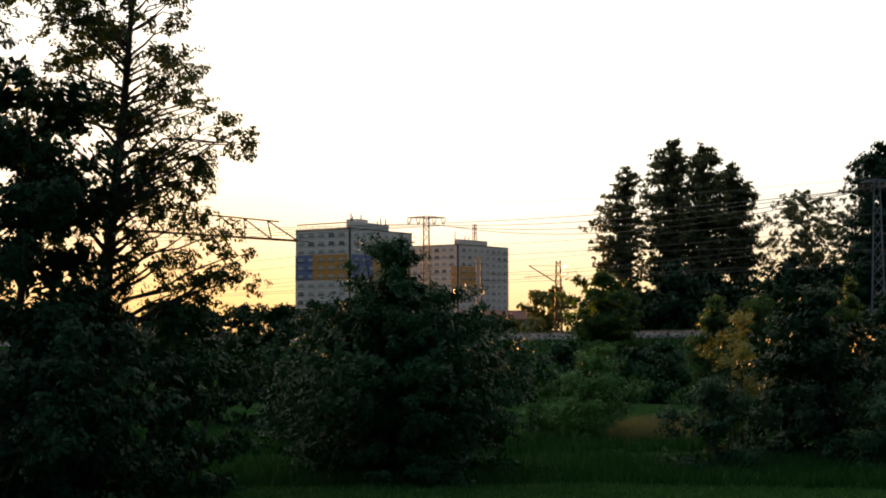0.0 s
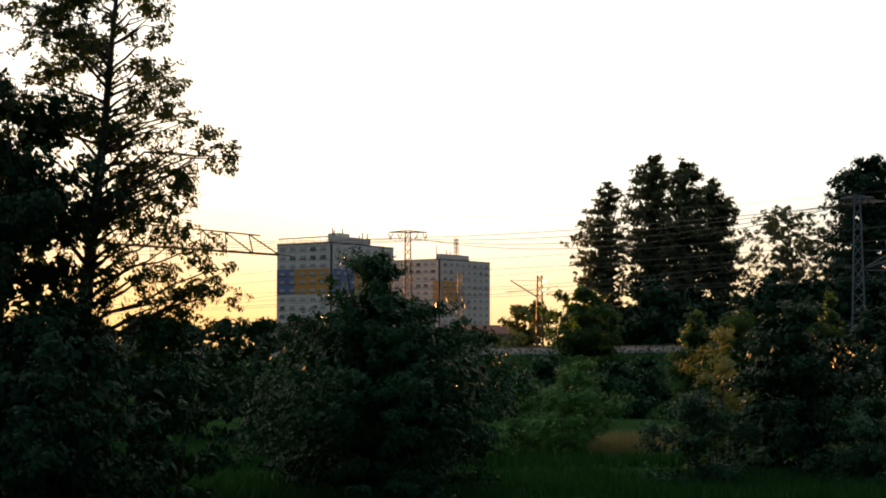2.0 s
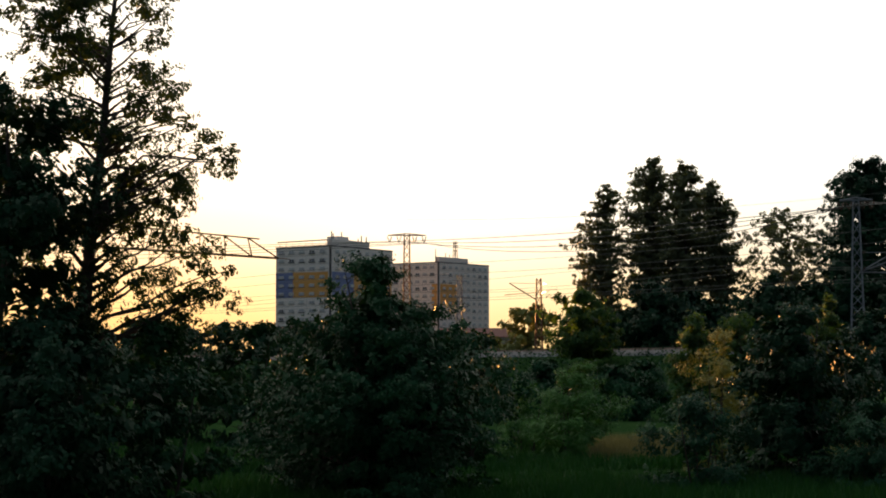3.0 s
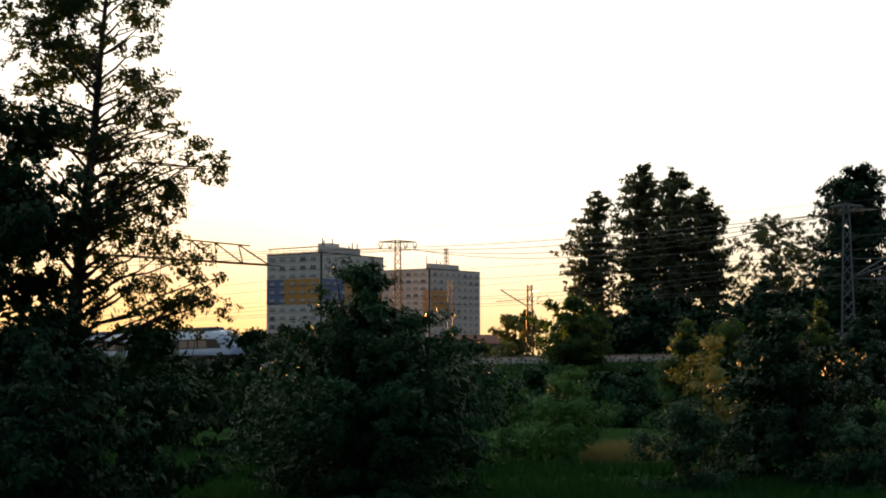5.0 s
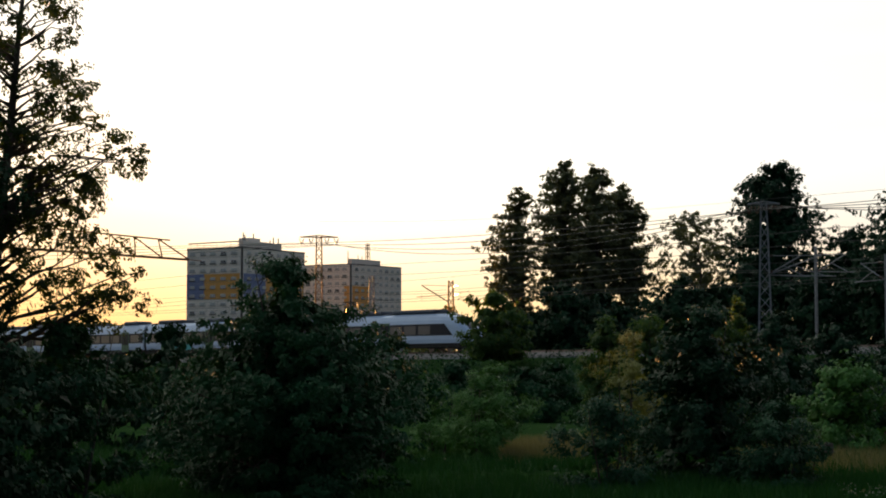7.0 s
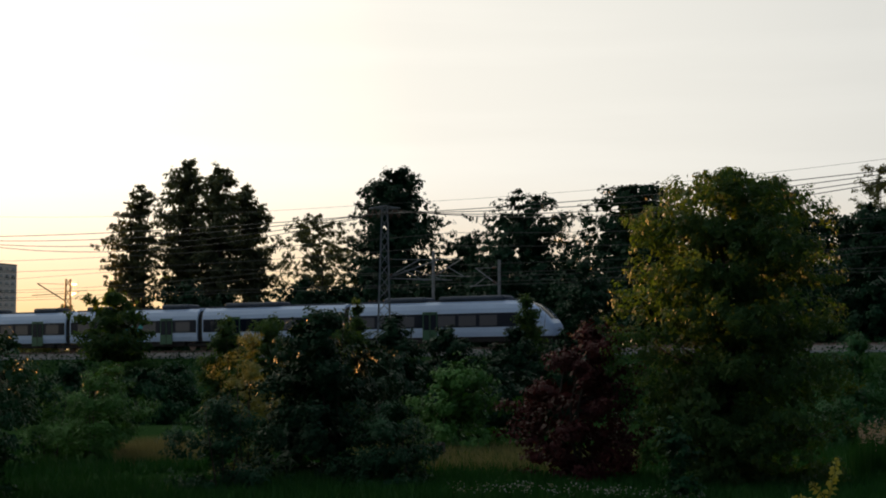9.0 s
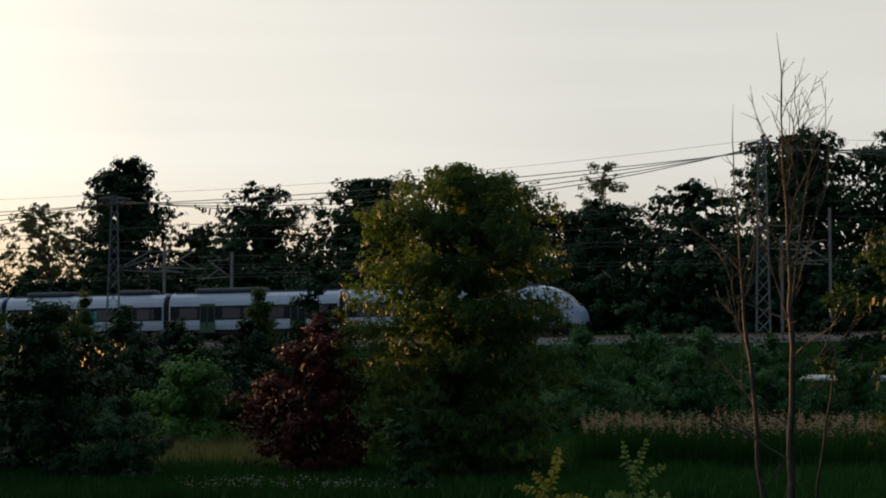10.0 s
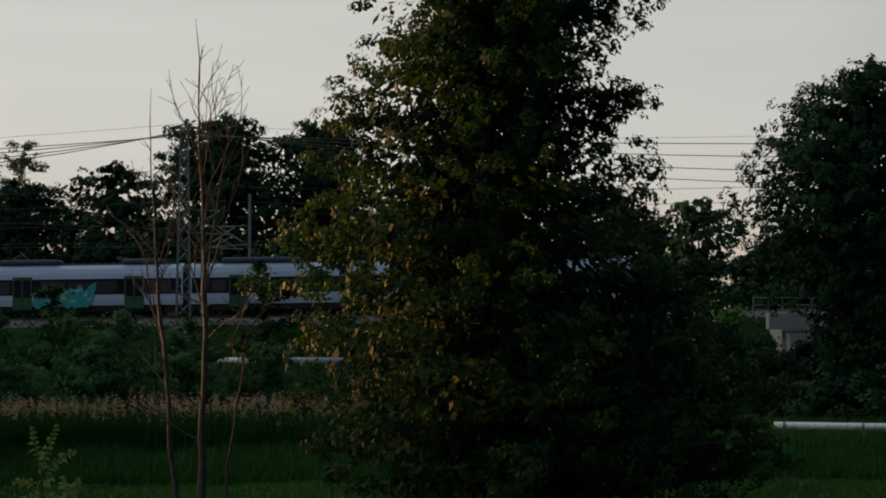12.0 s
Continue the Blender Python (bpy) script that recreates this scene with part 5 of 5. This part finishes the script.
    # contact and carrying wires over both tracks
    for u in (0.0, 4.8):
        ss = [-330, -260, -200, -140, -85, -30, 25, 80, 140]
        wire_run([on_line(s, u, 7.2) for s in ss], "sagging carrying wire over the track", 0.9, 0.02)
        wire_run([on_line(s, u, 5.6) for s in ss], "straight contact wire over the track", 0.05, 0.02)
        for i in range(8):
            bm = bmesh.new()
            for t in (0.2, 0.4, 0.6, 0.8):
                s = ss[i] + t * (ss[i + 1] - ss[i])
                add_bar(bm, on_line(s, u, 5.58), on_line(s, u, 7.2 - 0.9 * 4 * t * (1 - t)), 0.012, 3)
            tagged(part("dropper_wire", bm, CABLE), "thin droppers between the carrying and contact wires", "wire", "droppers", "stuff")
    for z in (9.4, 10.6):
        wire_run([on_line(s, 7.5, z) for s in (-330, -245, -150, -70, -18, 45, 110)], "thin dark supply wire beside the tracks", 0.7, 0.024)
    wire_run([on_line(s, 8.0, 8.4) for s in (-330, -220, -110, 0, 110)], "thin return wire behind the tracks", 0.8, 0.018)


# ---------------------------------------------------------------- the train
SECTION = [(1.38, 0.86), (1.46, 1.25), (1.46, 2.86), (1.40, 3.22), (1.24, 3.60), (0.92, 3.87), (0.45, 3.96)]


def ring_at(x, kz=1.0, ky=1.0, grow=0.0):
    pts = [(y * ky, 0.86 + (z - 0.86) * kz) for y, z in SECTION]
    full = [(-y, z) for y, z in pts] + [(y, z) for y, z in reversed(pts)]
    return [Vector((x, y * (1 + grow), z + grow * 1.2)) for y, z in full]


NOSE = [(-4.4, 1.0, 1.0), (-3.4, 0.985, 0.995), (-2.6, 0.945, 0.98), (-1.9, 0.86, 0.96), (-1.3, 0.74, 0.93), (-0.8, 0.6, 0.88), (-0.4, 0.46, 0.82), (-0.12, 0.34, 0.74), (0.0, 0.22, 0.64)]


def loft(bm, rings, cap=True, closed=True):
    rows = [[bm.verts.new(p) for p in r] for r in rings]
    n = len(rows[0])
    for a, b in zip(rows, rows[1:]):
        for k in range(n if closed else n - 1):
            bm.faces.new((a[k], a[(k + 1) % n], b[(k + 1) % n], b[k]))
    if cap:
        bm.faces.new(rows[0])
        bm.faces.new(list(reversed(rows[-1])))
    bmesh.ops.recalc_face_normals(bm, faces=bm.faces)
    return bm


def side_panel(bm, x0, x1, z0, z1, y, slant=0.0):
    """A thin panel standing on the train's side at y; slant leans its front edge back."""
    t = 0.012 * (1 if y > 0 else -1)
    vs = [bm.verts.new((x, yy, z)) for yy in (y, y + t) for x, z in ((x0, z0), (x1, z0), (x1 - slant, z1), (x0, z1))]
    for f in ((0, 1, 2, 3), (4, 5, 6, 7), (0, 1, 5, 4), (1, 2, 6, 5), (2, 3, 7, 6), (3, 0, 4, 7)):
        bm.faces.new([vs[k] for k in f])
    bmesh.ops.recalc_face_normals(bm, faces=bm.faces)
    return bm


def build_train():
    train = thing("regional_train", Matrix(), "white electric regional train with dark windows and green doors", "train")
    starts, lengths = (0.0, 20.0, 36.1, 52.2, 68.3), (20.0, 16.1, 16.1, 16.1, 20.0)
    for n, (x_front, length) in enumerate(zip(starts, lengths)):
        x1, x0 = -x_front, -(x_front + length)
        head, tail = n == 0, n == 4
        a, b = x0 + (0.28 if not tail else 0.0), x1 - (0.28 if not head else 0.0)
        rings = []
        if tail:
            rings += [ring_at(x0 - x, kz, ky) for x, kz, ky in reversed(NOSE)]
        else:
            rings.append(ring_at(a))
        if head:
            rings += [ring_at(x1 + x, kz, ky) for x, kz, ky in NOSE]
        else:
            rings.append(ring_at(b))
        car = part("car_body", loft(bmesh.new(), rings), TRAIN_WHITE, train, "white painted car body")
        wa, wb = a + (2.0 if tail else 0.12), b - (2.0 if head else 0.12)
        doors = [x1 - 11.5] if head else [x0 + 11.5] if tail else [x1 - 3.9, x1 - 12.2]
        for y in (-1.462, 1.462):
            part("window_band", side_panel(bmesh.new(), wa, wb, 1.66, 2.84, y, 1.1 if head else 0.0), TRAIN_BAND, car, "dark glass window band")
            x = wa + 0.9
            while x + 1.7 < wb - (1.0 if head else 0.2):
                if all(abs(x + 0.85 - dx) > 1.6 for dx in doors):
                    part("window", side_panel(bmesh.new(), x, x + 1.65, 1.78, 2.66, y * 1.009), PANE, car)
                x += 2.0
            for dx in doors:
                door = part("door", side_panel(bmesh.new(), dx - 0.72, dx + 0.72, 0.62, 3.02, y * 1.010), DOOR_GREEN, car, "green double door")
                for k in (-1, 1):
                    part("door_window", side_panel(bmesh.new(), dx + k * 0.35 - 0.26, dx + k * 0.35 + 0.26, 1.5, 2.8, y * 1.022), TRAIN_BAND, car)
                part("door_seam", side_panel(bmesh.new(), dx - 0.02, dx + 0.02, 0.64, 3.0, y * 1.022), TRAIN_DARK, car)
        # the roof: a grey deck with equipment boxes
        part("roof_deck", box(a + (3.6 if tail else 0.3), b - (3.6 if head else 0.3), -0.85, 0.85, 3.9, 4.02, bevel=0.03), TRAIN_ROOF, car)
        mid = (a + b) / 2
        boxes = [(mid - 6.5, mid - 2.5), (mid - 1.0, mid + 5.2)] if length > 18 else ([(mid - 5.5, mid + 0.5)] if n == 1 else [(mid - 6.0, mid - 1.6), (mid + 3.2, mid + 6.2)])
        for u0, u1 in boxes:
            unit = part("roof_unit", box(u0, u1, -1.05, 1.05, 4.0, 4.3, bevel=0.08), TRAIN_ROOF, car, "dark grey roof equipment box")
            part("cover", box(u0 + 0.1, u1 - 0.1, -0.9, 0.9, 4.301, 4.35, bevel=0.02), STEEL, car, "pale metal cover")
        # the frame under the floor and the wheels
        part("underframe", box(a + (1.2 if tail else 1.6), b - (1.2 if head else 1.6), -1.25, 1.25, 0.42, 0.856, bevel=0.04), TRAIN_DARK, car)
        for bx in ([x1 - 4.2, x0] if head else [x1, x0 + 4.2] if tail else [x0]):
            bogie = part("bogie", box(bx - 1.7, bx + 1.7, -1.15, 1.15, 0.36, 0.72, bevel=0.05), TRAIN_DARK, car)
            for wx in (-1.25, 1.25):
                bm = bmesh.new()
                for wy in (-0.78, 0.78):
                    bmesh.ops.create_cone(bm, cap_ends=True, segments=18, radius1=0.42, radius2=0.42, depth=0.13, matrix=Matrix.Translation((bx + wx, wy, 0.42)) @ Matrix.Rotation(math.pi / 2, 4, "X"))
                add_bar(bm, (bx + wx, -0.8, 0.42), (bx + wx, 0.8, 0.42), 0.08, 8)
                part("wheelset", bm, RAIL, car)
        if not tail:
            bm = loft(bmesh.new(), [[p + Vector((dx, 0, 0)) for p in ring_at(0, 0.93, 0.9 + k * 0.02)] for k, dx in ((0, x0 - 0.3), (1, x0 - 0.1), (0, x0), (1, x0 + 0.1), (0, x0 + 0.3))])
            part("gangway", bm, TRAIN_DARK, car, "dark folded rubber gangway")
    # the cab's windscreen, lamps and coupler cover
    first = train.children[0]
    rings = []
    for x, kz, ky in NOSE[2:7]:
        r = ring_at(x + 0.02, kz, ky * 0.8, 0.012)
        rings.append(r[4:10])
    part("windscreen", loft(bmesh.new(), rings, cap=False, closed=False), TRAIN_BAND, first, "dark raked windscreen", smooth=True)
    for y in (-0.72, 0.72):
        bm = bmesh.new()
        bmesh.ops.create_uvsphere(bm, u_segments=12, v_segments=8, radius=0.16, matrix=Matrix.Translation((-0.30, y, 1.42)) @ Matrix.Diagonal((0.7, 1.2, 0.6, 1)))
        part("headlamp", bm, LAMP_GLASS, first)
    part("coupler", box(-0.3, 0.35, -0.25, 0.25, 0.7, 1.05, bevel=0.06), TRAIN_DARK, first)
    part("snow_plough", loft(bmesh.new(), [[Vector((x, y * w, z)) for y, z in ((-1.2, 0.22), (1.2, 0.22), (1.25, 0.85), (-1.25, 0.85))] for x, w in ((-2.0, 1.0), (-0.9, 0.9), (-0.35, 0.6))]), TRAIN_DARK, first)
    # the raised current collector behind the cab
    px = -17.4
    collector = part("pantograph", box(px - 0.9, px + 0.9, -0.55, 0.55, 4.03, 4.16, bevel=0.03), TRAIN_DARK, train, "raised single-arm current collector")
    for x, y in ((-0.75, -0.45), (-0.75, 0.45), (0.75, -0.45), (0.75, 0.45)):
        bm = bmesh.new()
        insulator(bm, (px + x, y, 4.0), (px + x, y, 4.30))
        part("insulator", bm, CERAMIC, collector)
    knee = Vector((px + 0.95, 0, 4.98))
    part("lower_arm", add_bar(bmesh.new(), (px - 0.5, 0, 4.2), knee, 0.065, 8), TRAIN_DARK, collector)
    for y in (-0.3, 0.3):
        part("upper_arm", add_bar(bmesh.new(), knee, (px - 0.75, y, 5.45), 0.04, 6), TRAIN_DARK, collector)
    for x in (-0.95, -0.55):
        bm = tube(bmesh.new(), [Vector((px + x, y, z)) for y, z in ((-0.95, 5.3), (-0.7, 5.5), (0, 5.56), (0.7, 5.5), (0.95, 5.3))], [0.04] * 5, 6)
        part("contact_bow", bm, TRAIN_DARK, collector)
    # sprayed shapes on the third car
    third = [c for c in train.children if c.name.startswith("car_body")][2]
    rng = np.random.RandomState(77)
    y = -1.488

    def blot(name, cx, cz, w, h, mat, lift, wob=0.18, n=20, tilt=0.0):
        bm = bmesh.new()
        vs = []
        ph = rng.uniform(0, 6.28, 3)
        for k in range(n):
            th = 2 * math.pi * k / n
            r = 1 + wob * math.sin(2 * th + ph[0]) + wob * 0.8 * math.sin(3 * th + ph[1]) + wob * 0.5 * math.sin(5 * th + ph[2])
            px, pz = w * r * math.cos(th), h * r * math.sin(th)
            vs.append(bm.verts.new((cx + px + tilt * pz, y - lift, cz + pz)))
        bm.faces.new(vs)
        part(name, bm, mat, third)

    for k, cx in enumerate((-46.8, -45.9, -45.0, -44.1, -43.4)):
        blot("graffiti_shape", cx, 1.45 + 0.1 * math.sin(2 * k), 0.54, 0.78, TEAL, 0.004 + 0.001 * k, tilt=0.3)
    for k, (cx, cz, w, h) in enumerate(((-46.9, 1.75, 0.28, 0.12), (-46.0, 1.95, 0.35, 0.10), (-45.2, 1.85, 0.14, 0.22), (-44.2, 2.0, 0.42, 0.10), (-43.6, 1.7, 0.12, 0.28), (-46.4, 1.2, 0.1, 0.25), (-44.6, 1.2, 0.32, 0.08), (-43.3, 1.3, 0.2, 0.09))):
        blot("graffiti_line", cx, cz, w, h, CYAN, 0.011 + 0.001 * k, tilt=0.35)
    blot("graffiti_spot", -45.25, 1.42, 0.2, 0.17, YELLOW, 0.021)
    return train


# ---------------------------------------------------------------- buildings and works
def apartment_block(az, d, top, base, wide, deep, storeys, wall, panels, label, penthouse, left_cols, right_cols, swing=36.9):
    p = at(az, d)
    root = thing("apartment_block", pose(p.x, p.y, base, 0, 0, -az - swing), label, "apartment block", "tower blocks")
    h = top - base
    st = h / (storeys + 0.35)
    body = part("wall", box(-wide, 0, 0, deep, 0, h), wall, root)
    part("parapet", box(-wide - 0.12, 0.12, -0.12, deep + 0.12, h, h + 0.35, bevel=0.05), SEAM_SHADE, root, "dark roof edge")
    # the corner recess is not cut in; its shade is the strip's colour
    part("corner_joint", box(-0.45, 0.05, -0.05, 0.5, 0, h - 0.02), SEAM_SHADE, root, "dark corner strip standing in for a shaded recess")
    for x0, x1, z0, z1, th in penthouse:
        part("roof_house", box(-wide + x0, -wide + x1, 2.0, th, h + 0.35, h + z1, bevel=0.05), wall, root)
    # coloured cladding over some storeys
    for face, f0, f1, s0, s1, mat in panels:
        z1, z0 = h - s0 * st, h - s1 * st
        if face == "left":
            part("cladding", box(-wide * (1 - f0), -wide * (1 - f1), -0.08, 0.02, z0, z1), mat, root)
        else:
            part("cladding", box(-0.02, 0.08, deep * f0, deep * f1, z0, z1), mat, root)
    # storey joints
    for k in range(1, storeys):
        z = h - k * st - 0.1
        part("joint", box(-wide, 0.02, -0.02, deep, z - 0.025, z + 0.025), SEAM_SHADE, root)
    # windows: shared meshes
    rng = np.random.RandomState(int(d))
    made = {}

    def win(face, kind, w, hh):
        key = (face, kind, w)
        if key not in made:
            def sheet(name, x0, x1, z0, z1, t0, t1, mat):
                bm = box(x0, x1, -t1, -t0, z0, z1) if face == "left" else box(t0, t1, x0, x1, z0, z1)
                me = bpy.data.meshes.new(name)
                bm.to_mesh(me)
                bm.free()
                me.materials.append(mat)
                return me
            made[key] = (sheet("window", -w / 2, w / 2, 0, hh, 0.09, 0.14, FRAME),
                         [sheet("pane", -w / 2 + 0.1 + k * w / 2, -0.06 + k * w / 2, 0.1, hh - 0.1, 0.141, 0.16, BLIND if kind == 2 else PANE if kind == 1 else FAR_PANE) for k in (0, 1)],
                         # ledge below each window, coloured dark to stand in for a balcony's shadow
                         sheet("sill", -w / 2 - 0.3, w / 2 + 0.3, -0.36 if kind in (1, 3) else -0.16, -0.02, 0.09, 0.22, SEAM_SHADE))
        return made[key]

    def place(face, u, z, w, hh):
        kind = int(rng.choice((0, 0, 0, 2, 1, 3)))
        frame_me, pane_mes, sill_shadow_me = win(face, kind, w, hh)
        loc = (u, 0, z) if face == "left" else (0, u, z)
        ob = new("window", frame_me)
        ob.parent, ob.location = root, loc
        for me in (*pane_mes, sill_shadow_me):
            o = new(me.name.split(".")[0], me)
            o.parent = ob

    for k in range(storeys):
        z = h - (k + 1) * st + 0.55
        for c in range(left_cols):
            place("left", -wide + (c + 0.55) * (wide - 1.4) / left_cols, z + 0.15, 2.0, 0.95)
        for c in range(right_cols):
            place("right", 1.6 + (c + 0.5) * (deep - 2.2) / right_cols, z + 0.15, 1.8, 0.95)
    return root, h


def build_buildings():
    a, ha = apartment_block(-3.33, 515, 38.3, 2.0, 22.3, 35.0, 13, CONCRETE,
                            [("left", 0.0, 0.32, 3, 6, BLUE), ("left", 0.32, 0.96, 3, 6, OCHRE), ("right", 0.025, 0.36, 3, 6, BLUE), ("right", 0.36, 0.98, 3, 6, OCHRE)],
                            "grey concrete tower block with ochre and blue panels", [(20.0, 20.9, 0, 2.6, 16.0)], 5, 8)
    part("roof_house", box(-1.5, -0.3, 1.0, 22.0, ha + 0.35, ha + 2.4, bevel=0.05), CONCRETE, a)
    part("roof_house", box(-6.0, -1.6, 6.0, 12.0, ha + 0.35, ha + 3.6, bevel=0.05), CONCRETE, a)
    for x, y, t in ((-0.8, 1.6, 5.0), (-1.2, 3.0, 4.3), (-3.0, 10.0, 5.2), (-0.8, 18.0, 4.4), (-0.6, 20.5, 4.2), (-1.4, 17.0, 3.4)):
        part("antenna", add_bar(bmesh.new(), (x, y, ha), (x, y, ha + t), 0.28, 6, 0.18), STEEL, a)
    bm = bmesh.new()
    add_bar(bm, (-22.0, 0.3, ha + 1.9), (-1.2, 0.3, ha + 2.1), 0.2)
    for k in range(8):
        add_bar(bm, (-21 + 2.7 * k, 0.3, ha), (-21 + 2.7 * k, 0.3, ha + 1.9 + 0.02 * k), 0.06)
    part("roof_railing", bm, STEEL, a)
    b, hb = apartment_block(0.53, 620, 38.9, 2.0, 23.0, 34.0, 13, CONCRETE_B,
                            [("left", 0.86, 0.97, 3, 6, OCHRE), ("right", 0.03, 0.36, 3, 6, OCHRE)],
                            "grey concrete tower block with an ochre corner", [(21.0, 21.9, 0, 2.4, 17.0)], 6, 8)
    part("roof_house", box(-2.0, -0.3, 1.0, 20.0, hb + 0.35, hb + 2.3, bevel=0.05), CONCRETE_B, b)
    part("antenna", lattice_bars(bmesh.new(), (-1.5, 13.0, hb), (-1.5, 13.0, hb + 9.0), 1.4, 1.0, X, Y, 1.6, 0.12, 0.07), RUST, b, "lattice aerial on the roof")
    for x, y, t in ((-2.0, 0.8, 5.4), (-1.0, 6.0, 4.0), (-1.0, 8.5, 3.6)):
        part("antenna", add_bar(bmesh.new(), (x, y, hb), (x, y, hb + t), 0.22, 6, 0.14), STEEL, b)
    # long low building with a red roof before the towers
    for az0, az1, d, top, lab in ((-5.6, -1.2, 330, 9.7, "long low building with a red roof and pale walls"), (0.6, 3.4, 345, 9.6, "low building with a red tiled roof")):
        p0, p1 = at(az0, d), at(az1, d)
        length = (p1 - p0).length
        root = thing("low_building", pose(p0.x, p0.y, 2.5, 0, 0, -(az0 + az1) / 2), lab, "building")
        h = top - 2.5
        part("wall", box(0, length, 0, 12, 0, h - 2.0), PLASTER, root)
        bm = bmesh.new()
        rows = [[bm.verts.new((x, y, z)) for y, z in ((-0.5, h - 2.1), (-0.3, h - 1.9), (6, h), (12.3, h - 1.9), (12.5, h - 2.1))] for x in (-0.4, length + 0.4)]
        for k in range(5):
            bm.faces.new((rows[0][k], rows[0][(k + 1) % 5], rows[1][(k + 1) % 5], rows[1][k]))
        bm.faces.new(rows[0])
        bm.faces.new(rows[1])
        bmesh.ops.recalc_face_normals(bm, faces=bm.faces)
        part("roof", bm, ROOF_RED, root)
        x = 1.2
        while x < length - 1.5:
            w = part("window", box(x, x + 1.5, -0.05, 0.03, h - 4.0, h - 2.7), FRAME, root)
            part("pane", box(x + 0.1, x + 1.4, -0.07, -0.052, h - 3.9, h - 2.8), PANE, w)
            x += 2.6


def build_bridge():
    # the underpass at the end of the embankment, with a railing
    p = at(59.0, 112)
    root = thing("railway_bridge", pose(p.x, p.y, 0, 0, 0, -math.degrees(PHI)), "pale concrete railway bridge with a steel railing", "bridge")
    z = rail_z(25) - 0.55
    part("deck_edge", box(-0.9, 14, -0.4, 0.5, z - 1.05, z + 0.08, bevel=0.04), BRIDGE, root)
    part("abutment", box(0.2, 2.4, 0.55, 8.0, -0.5, z - 1.06, bevel=0.05), BRIDGE, root)
    part("wing_wall", box(0.5, 2.2, -0.3, 0.54, -0.5, z - 1.3, bevel=0.05), BRIDGE, root)
    for k in range(9):
        part("railing_post", box(-1.9 + 2.0 * k, -1.82 + 2.0 * k, -0.1, -0.02, z + 0.05, z + 1.1), STEEL, root)
    for hh in (0.6, 1.1):
        part("railing_bar", add_bar(bmesh.new(), (-1.9, -0.06, z + hh), (14, -0.06, z + hh), 0.035, 6), STEEL, root)
    # the wide pale pipes
    for az0, d0, az1, d1, zc, r, lab in ((58.7, 66, 70.0, 66, 0.72, 0.15, "long white jacketed pipe on low stands above the grass"), (38.9, 101, 43.6, 98, 2.75, 0.18, "white jacketed pipe at the foot of the embankment")):
        a, b = at(az0, d0, zc), at(az1, d1, zc)
        mid = (a + b) / 2
        ang = math.degrees(math.atan2((b - a).y, (b - a).x))
        run = thing("pipe_run", pose(mid.x, mid.y, 0, 0, 0, ang), lab, "pipe", "pipe runs")
        half = (b - a).length / 2
        part("pipe", add_bar(bmesh.new(), (-half, 0, zc), (half, 0, zc), r, 16), PIPE, run, smooth=True)
        n = int(half * 2 / 3)
        for k in range(n + 1):
            x = -half + 0.4 + k * (2 * half - 0.8) / max(n, 1)
            q = run.matrix_basis @ Vector((x, 0, 0))
            g = ground_z(q.x, q.y)
            part("stand", box(x - 0.06, x + 0.06, -0.16, 0.16, g - 0.1, zc - r * 0.9), STEEL, run)
            part("clamp", add_bar(bmesh.new(), (x - 0.05, 0, zc), (x + 0.05, 0, zc), r * 1.06, 16), STEEL, run)


build_buildings()
build_masts()
build_bridge()
regional_train = build_train()
plant_trees()
build_dead_trees()
build_small_plants()
build_meadow()


# ---------------------------------------------------------------- what moves
def motions():
    rows = []
    for t, s in ((0.0, -282.0), (2.5, -219.5), (5.0, -157.0), (5.5, -144.3), (6.5, -118.6), (8.5, -68.4), (10.5, -18.2), (12.0, 19.4)):
        p = on_line(s)
        rows.append((t, Matrix.Translation(p) @ Matrix.Rotation(-PHI, 4, "Z") @ Matrix.Rotation(-math.atan(0.0112), 4, "Y")))
    walk(regional_train, rows)


motions()
